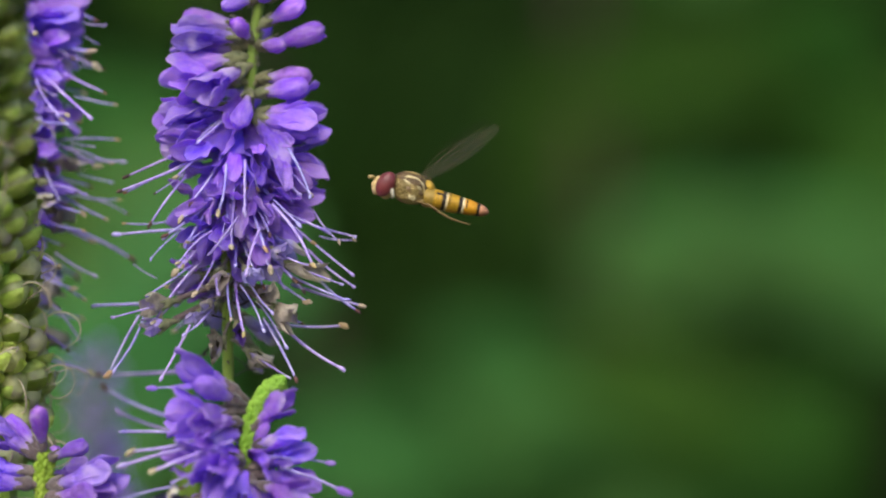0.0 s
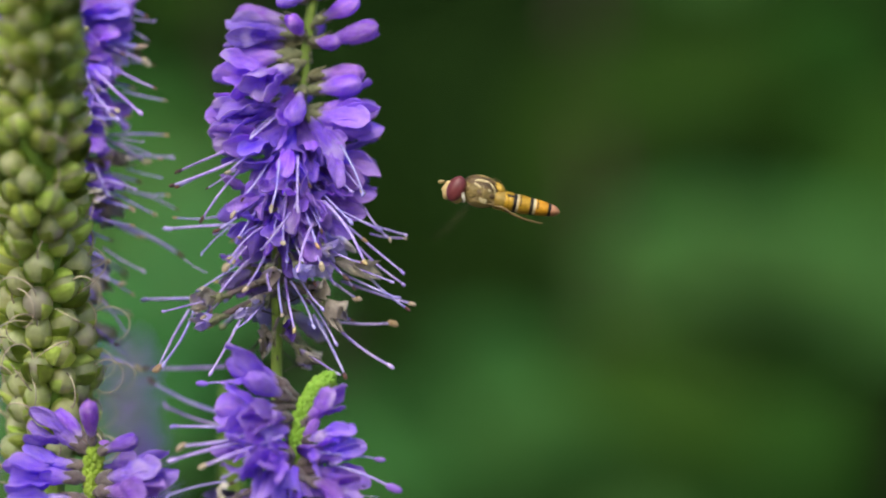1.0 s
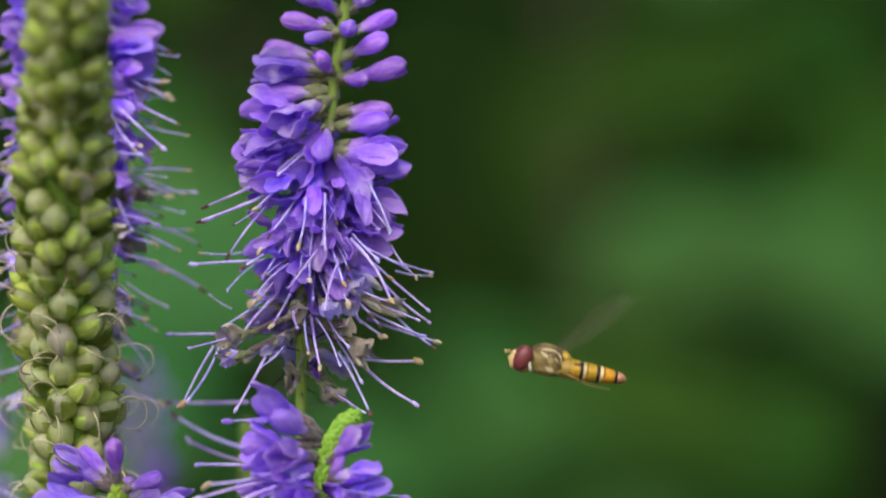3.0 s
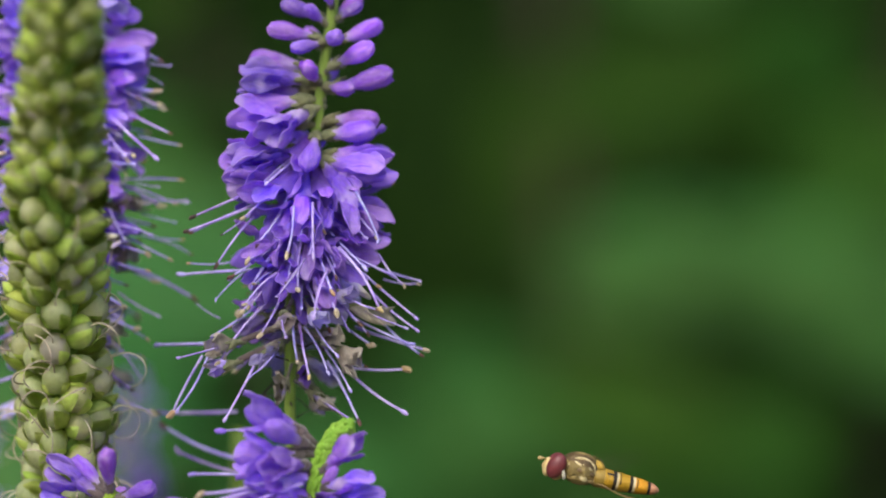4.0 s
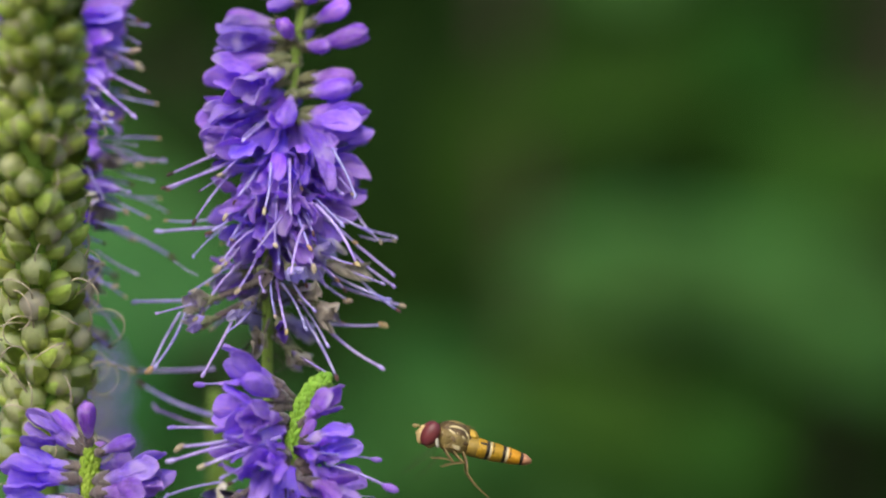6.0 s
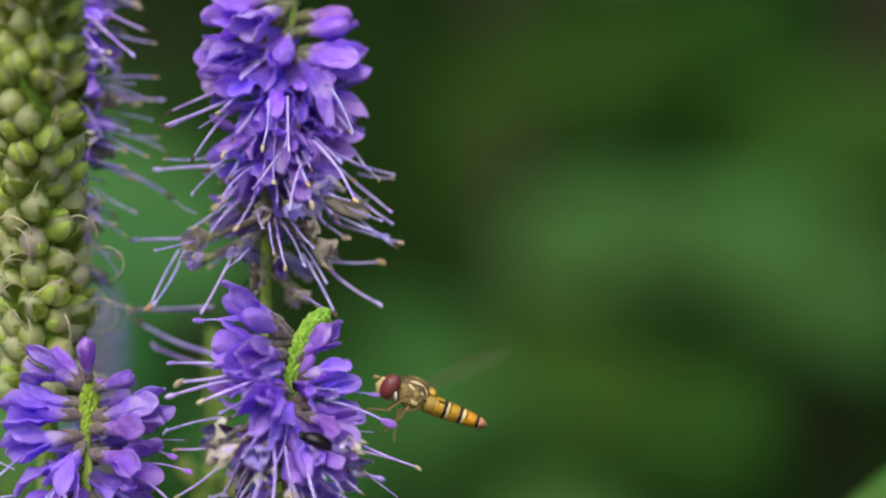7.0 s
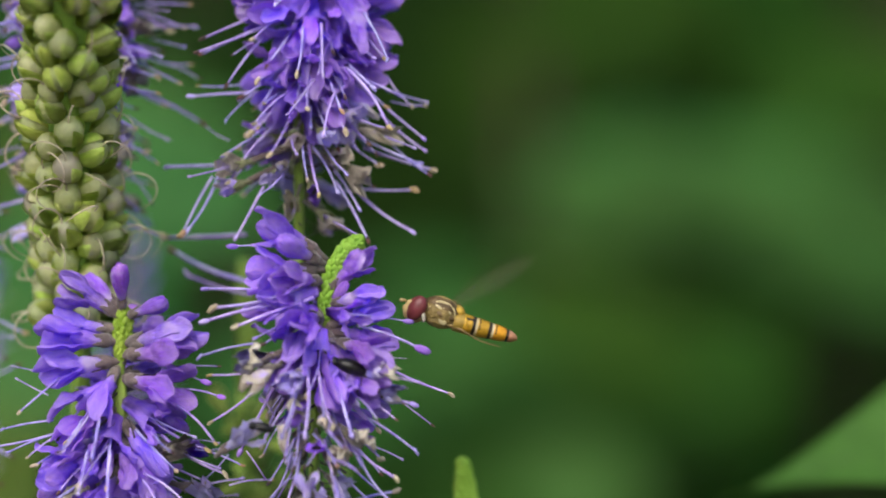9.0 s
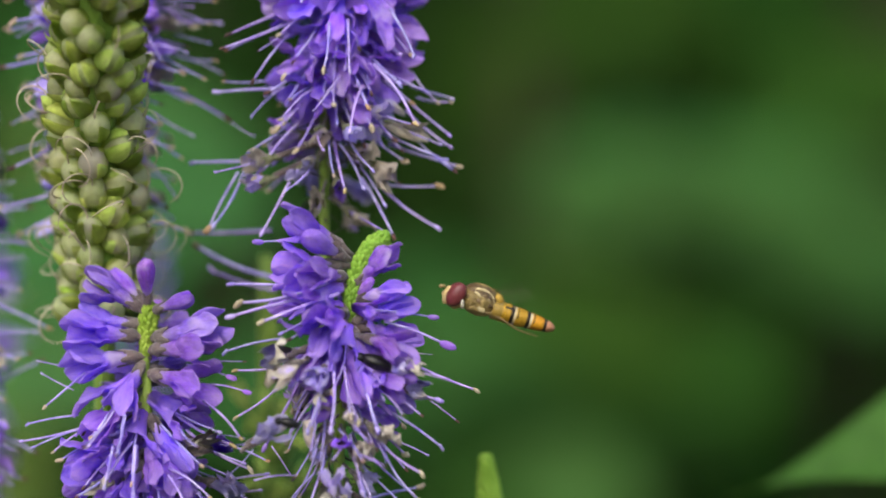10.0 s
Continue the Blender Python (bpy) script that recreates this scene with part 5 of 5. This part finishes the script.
# ---- hoverfly: head to -X, origin at the middle of the eyes ----
def build_fly():
    fly = new("hoverfly")
    fly.scale = (1.035, 1.035, 1.035)
    tagged(fly, "orange and black striped hoverfly with dark red eyes, hovering", "hoverfly")
    bm = bmesh.new()
    blob(bm, (0.1, 0, -0.05), (0.75, 1.05, 1.12), None, 0, 16, 12)
    blob(bm, (-0.75, 0, -0.15), (0.42, 0.55, 0.85), None, 0, 12, 8)
    blob(bm, (-1.0, 0, -0.1), (0.28, 0.3, 0.3), None, 0, 10, 6)
    part("head", mesh_of("head", bm, FACE), fly, None, "yellow face and back of the head")
    for s in (-1, 1):
        bm = bmesh.new()
        blob(bm, (0, 0, 0), (0.78, 0.66, 1.16), None, 0, 24, 16)
        part("eye", mesh_of("eye", bm, EYE), fly, Matrix.Translation((-0.08 * MM, s * 0.72 * MM, 0.08 * MM)) @ rot(s * -8, 20, s * 14), "dark red compound eye")
        bm = bmesh.new()
        tube(bm, [(0, 0, 0), (-0.3, 0, 0.12), (-0.45, 0, 0.08)], [0.08, 0.1, 0.08], 7)
        blob(bm, (-0.5, 0, 0.02), (0.22, 0.11, 0.17), None, 0, 9, 6)
        part("antenna", mesh_of("antenna", bm, FACE), fly, Matrix.Translation((-0.98 * MM, s * 0.16 * MM, 0.42 * MM)) @ rot(0, 0, s * -10))
    for s in (-1, 1):
        bm = bmesh.new()
        blob(bm, (0, 0, 0), (0.17, 0.3, 0.5), None, 0, 10, 8)
        part("eye_rim", mesh_of("eye_rim", bm, PALE), fly, Matrix.Translation((0.62 * MM, s * 0.95 * MM, -0.5 * MM)) @ rot(0, -20, 0), "pale dusted rim behind the eye")
    bm = bmesh.new()
    blob(bm, (2.1, 0, 0.24), (1.78, 1.34, 1.28), rot(0, 10, 0), 0, 40, 26, lambda c: (1.0 if c.z < 0 else 1 + 0.07 * c.z) * (1 + 0.05 * math.sin(9 * c.x) * abs(c.y)))
    for f in bm.faces:
        c = f.calc_center_median() / MM
        if c.z + 0.16 * (c.x - 2.1) < 0.55 and abs(c.y) > 0.4:
            f.material_index = 1
    part("thorax", mesh_of("thorax", bm, THORAX, PLEURA), fly, None, "dark bronze thorax with golden sides")
    for y in (-0.98, -0.42, 0.42, 0.98):
        bm = bmesh.new()
        arc = []
        for i in range(9):
            q = -0.95 + 1.9 * i / 8
            r = math.sqrt(max(0.0, 1 - (y / 1.34) ** 2 - (q * 0.72) ** 2))
            arc.append((2.1 + 1.78 * q * 0.72 + 0.16 * r, y, 0.2 + 1.34 * r - 0.2 * q))
        tube(bm, arc, [0.05, 0.09, 0.12, 0.13, 0.12, 0.13, 0.12, 0.09, 0.05], 8)
        part("thorax_stripe", mesh_of("thorax_stripe", bm, CREAM if abs(y) > 0.5 else PLEURA), fly)
    bm = bmesh.new()
    blob(bm, (2.1, 0, -0.38), (1.4, 1.12, 0.78), None, 0, 16, 10)
    part("thorax_side", mesh_of("thorax_side", bm, PLEURA), fly)
    for s in (-1, 1):
        for x, y, z, w, h, mat in ((1.0, 0.98, 0.35, 0.16, 0.36, THORAX), (1.75, 1.21, 0.62, 0.5, 0.11, CREAM), (2.5, 1.25, 0.48, 0.5, 0.13, CREAM), (2.05, 1.25, 0.06, 0.46, 0.24, THORAX), (2.3, 1.16, -0.5, 0.42, 0.26, CREAM), (2.9, 1.1, -0.02, 0.4, 0.2, THORAX)):
            bm = bmesh.new()
            blob(bm, (0, 0, 0), (w, 0.08, h), rot(0, 25, 0), 0, 10, 7)
            part("side_plate", mesh_of("side_plate", bm, mat), fly, Matrix.Translation(Vector((x, s * y, z)) * MM))
    bm = bmesh.new()
    blob(bm, (3.56, 0, 0.72), (0.62, 0.92, 0.46), rot(0, 34, 0), 0, 18, 12)
    part("scutellum", mesh_of("scutellum", bm, SCUTELLUM), fly, None, "yellow scutellum")
    # the hairs of the thorax
    rnd = random.Random(5)
    bm = bmesh.new()
    for _ in range(420):
        a, b = rnd.uniform(0, 2 * math.pi), rnd.uniform(-0.6, 1.2)
        n = Vector((math.cos(a) * math.cos(b), math.sin(a) * math.cos(b), math.sin(b)))
        p = Vector((2.12 + n.x * 1.82, n.y * 1.3, 0.29 + n.z * 1.18))
        tube(bm, [p, p + n * rnd.uniform(0.14, 0.38) + Vector((0.16, 0, -0.05))], [0.02, 0.006], 3)
    part("hair", mesh_of("hair", bm, PLEURA), fly)
    # abdomen: segments, each with its dark rear band
    cuts = [3.3, 4.15, 4.45, 4.9, 5.2, 6.36, 6.66, 7.96, 8.22, 9.05]

    def girth(x):
        t = (x - 3.3) / 5.75
        return 0.94 + 0.10 * t - 0.60 * t * t

    for i in range(len(cuts) - 1):
        a, b = cuts[i], cuts[i + 1]
        dark = i in (3, 5, 7)
        bm = bmesh.new()
        n = 12
        rings = []
        for q in range(n + 1):
            x = a + (b - a) * q / n
            r = girth(x) * (1.0 + (0.012 if dark else 0.035 * math.sin(math.pi * q / n)))
            if i == len(cuts) - 2:
                r *= math.sqrt(max(0.03, 1 - (q / n) ** 2))
            zc = -0.18 - 0.03 * (x - 3.6) + 0.02 * math.sin(x)
            rings.append([bm.verts.new(Vector((x, math.cos(w) * r * 1.3, zc + math.sin(w) * r * 0.9)) * MM) for w in (2 * math.pi * s / 24 for s in range(24))])
        for q, (u, v) in enumerate(zip(rings, rings[1:])):
            for s in range(24):
                f = bm.faces.new((u[s], u[(s + 1) % 24], v[(s + 1) % 24], v[s]))
                # the thin half band of the larger segments, and the broken first band
                if i in (4, 6) and s in (0, 1, 2, 3, 4, 23, 7, 8, 9, 10, 11, 12) and q == 3 or i in (1, 2) and s in (2, 9) and (i == 2 or q > 5):
                    f.material_index = 1
                elif i in (4, 6) and q < 2 and s not in (5, 6):
                    f.material_index = 2
        bm.faces.new(rings[0][::-1])
        bm.faces.new(rings[-1])
        part("abdomen_band" if dark else "abdomen_segment", mesh_of("abdomen", bm, BAND if dark else TAIL if i == 8 else DULL if i == 0 else YELLOW if i < 5 else AMBER, BAND, CREAM), fly)
    # legs, each on its hip, with a second joint; folded in flight, the hind pair trailing under the abdomen
    made_legs = []
    legs = [((1.3, 0.55, -0.75), ((0, 0, 0), (-0.8, 0.25, 0.06), (-1.5, 0.3, 0)), ((0, 0, 0), (-1.0, -0.1, 0.08), (-1.9, -0.2, -0.05))),
            ((2.1, 0.6, -0.85), ((0, 0, 0), (-0.8, 0.3, 0.06), (-1.5, 0.35, 0)), ((0, 0, 0), (-1.0, -0.1, 0.05), (-2.0, -0.2, -0.1))),
            ((3.0, 0.6, -0.8), ((0, 0, 0), (0.9, 0.4, 0.06), (1.8, 0.55, -0.2)), ((0, 0, 0), (1.3, -0.1, -0.32), (2.9, -0.25, -0.38)))]
    for s in (-1, 1):
        for k, (hip, upper, lower) in enumerate(legs):
            hip, knee = Vector((hip[0], s * hip[1], hip[2])), Vector((upper[-1][0], s * upper[-1][1], upper[-1][2]))
            bm = bmesh.new()
            tube(bm, smooth_line([(x, s * y, z) for x, y, z in upper], 4), [0.09, 0.11, 0.11, 0.1, 0.1, 0.09, 0.08, 0.07, 0.065], 7)
            ob = part("leg", mesh_of("leg", bm, LEG), fly, Matrix.Translation(hip * MM))
            bm = bmesh.new()
            tube(bm, smooth_line([(x, s * y, z) for x, y, z in lower], 4), [0.06, 0.065, 0.06, 0.06, 0.055, 0.05, 0.045, 0.04, 0.045], 7)
            shin = part("shin", mesh_of("shin", bm, LEG), ob, Matrix.Translation(knee * MM))
            made_legs.append((ob, shin, k, hip, knee))
    # wings along -Y and +Y from the hinge, leading edge forward
    wings = []
    for s in (-1, 1):
        bm = bmesh.new()
        sheet(bm, 8.4, 2.8, 0.05, 0.03, 0.03, 16, 8, 0.6, 0.05, 3, narrow=0.25)
        wing = part("wing", mesh_of("wing", bm, WING), fly, None, "clear wing blurred by its beat")
        bm = bmesh.new()
        for y0, y1, ln in ((0.35, 1.15, 7.5), (0.15, 0.5, 8.6), (-0.1, -0.5, 7.8), (-0.25, -1.1, 5.5)):
            tube(bm, smooth_line([(0, y0 * 0.4, 0), (ln * 0.5, y1, 0.02), (ln, y1 * 0.6, 0)], 5), 0.007, 4)
        part("vein", mesh_of("vein", bm, VEIN), wing)
        wings.append(wing)
    return fly, wings, made_legs


fly, wings, legs = build_fly()
FLIGHT = [(0, 0.39, 709.10, 13.0), (0.5, 1.78, 708.75, 11.2), (1, 2.13, 708.47, 10.0), (1.5, 2.84, 707.24, 10.0), (2, 1.83, 707.03, 11.6), (2.5, 3.61, 704.06, 7.9), (3, 5.78, 696.85, 9.1), (4.5, 10.04, 687.30, 11.7), (5, 8.44, 687.72, 11.7), (5.5, 3.65, 687.23, 11.9), (6.8, -2.55, 685.95, 18.2), (7, -3.15, 685.41, 19.8), (7.5, -3.33, 684.84, 20.7), (8, -3.20, 685.22, 17.0), (8.5, -3.73, 685.56, 14.9), (9, -3.70, 685.86, 14.3), (9.5, -3.70, 685.36, 16.9), (10, -2.43, 686.72, 16.4)]
# strokes of the wings at set moments: seconds, left wing, right wing (degrees above the level)
STROKES = [(0, 44, 50), (0.5, 46, 50), (1, -42, -10), (1.5, -42, 44), (2, 0, 8), (2.5, -46, 10), (3, 44, 50), (4.5, 4, 10), (5, 44, 48),
           (5.5, 28, 40), (7, 40, 46), (7.5, 36, 42), (8, -46, 12), (8.5, 4, 12), (9, 42, 46), (9.5, -44, -38), (10, 4, 12)]
# how far the legs hang down
LEGS_OUT = [(0, 0.04), (3, 0), (5.5, 0.05), (6.0, 0.4), (6.6, 0.85), (7, 1), (7.5, 1), (8, 0.9), (8.2, 0.6), (8.4, 0.25), (8.6, 0.05), (9, 0), (10, 0)]
LIFT = [(0, 1.7, -4.6), (6, 1.7, -4.4), (7, 1.7, -3.5), (7.5, 1.7, -2.7), (8, 1.6, -1.3), (8.5, 1.4, -0.6), (9, 0.9, -0.05), (9.5, 0.1, 0.1), (10, 0, 0)]
SWAY = [(0, 0.09, -0.40), (0.5, -0.02, -0.45), (1, 0.19, 0.05), (1.5, -0.19, -0.39), (2, 0.25, 0.36), (2.5, -0.22, -0.24), (3, 0.32, 0.53), (4.5, -0.19, -0.02), (5, 0.11, 0.48), (5.5, -0.11, 0.18), (7, -0.07, -0.09), (7.5, -0.08, -0.29), (8, -0.07, -0.01), (8.5, 0.07, 0.14), (9, -0.08, -0.06), (9.5, 0.02, 0.22), (10, -0.01, -0.03)]


def wing_pose(side, up):
    """The wing's pose on its hinge: swept back when high, forward when low."""
    back = 15 + 1.3 * up
    m = Matrix.Translation((2.5 * MM, side * 1.05 * MM, 0.85 * MM))
    return m @ rot(0, 0, -side * back + side * 90 if side < 0 else 90 - back) @ rot(0, -up, 0) @ rot(-50 * side, 0, 0)


def wing_rows(side, column):
    rows = []
    times = [s[0] for s in STROKES]
    for k in range(301):
        t = k / 30
        i = max(j for j, w in enumerate(times) if w <= t + 1e-6)
        a = STROKES[i][column]
        if abs(times[i] - t) > 1e-3:
            n = round((t - times[i]) * 30)
            b = STROKES[min(i + 1, len(times) - 1)]
            last = round((b[0] - t) * 30)
            swing = (30, 44, 0, -38)[n % 4] if last > 1 else b[column] * 0.5
            a = max(a - 80, min(a + 80, swing)) if n == 1 else swing
        rows.append((t, wing_pose(side, a)))
    return rows


def motions():
    walk(fly, [(t, pose(x / 1000, -0.001, z / 1000, 0, a, 4)) for t, x, z, a in FLIGHT])
    walk(wings[0], wing_rows(-1, 1))
    walk(wings[1], wing_rows(1, 2))
    # the legs hang down while it feeds, and are folded again after
    for ob, shin, k, hip, knee in legs:
        folded, hung, bent, straight = ((-190, -55, 195, 40), (-195, -72, 200, 12), (0, 150, 0, -80))[k]
        walk(ob, [(t, Matrix.Translation(hip * MM) @ rot(0, folded + (hung - folded) * a, 0)) for t, a in LEGS_OUT])
        walk(shin, [(t, Matrix.Translation(knee * MM) @ rot(0, bent + (straight - bent) * a, 0)) for t, a in LEGS_OUT])
    # the tall spike rocks a little in the air
    walk(spikes["tall"], [(t, pose(BASE_A[0] + dx / 1000 - 0.7 * math.tan(radians(a)), BASE_A[1], 0, 0, a, 0)) for t, dx, a in SWAY])

    # the broad leaf lifts slowly as the air drops
    walk(broad_leaf, [(t, Matrix.Translation((dx * MM, 0, dz * MM)) @ broad_home) for t, dx, dz in LIFT])


motions()
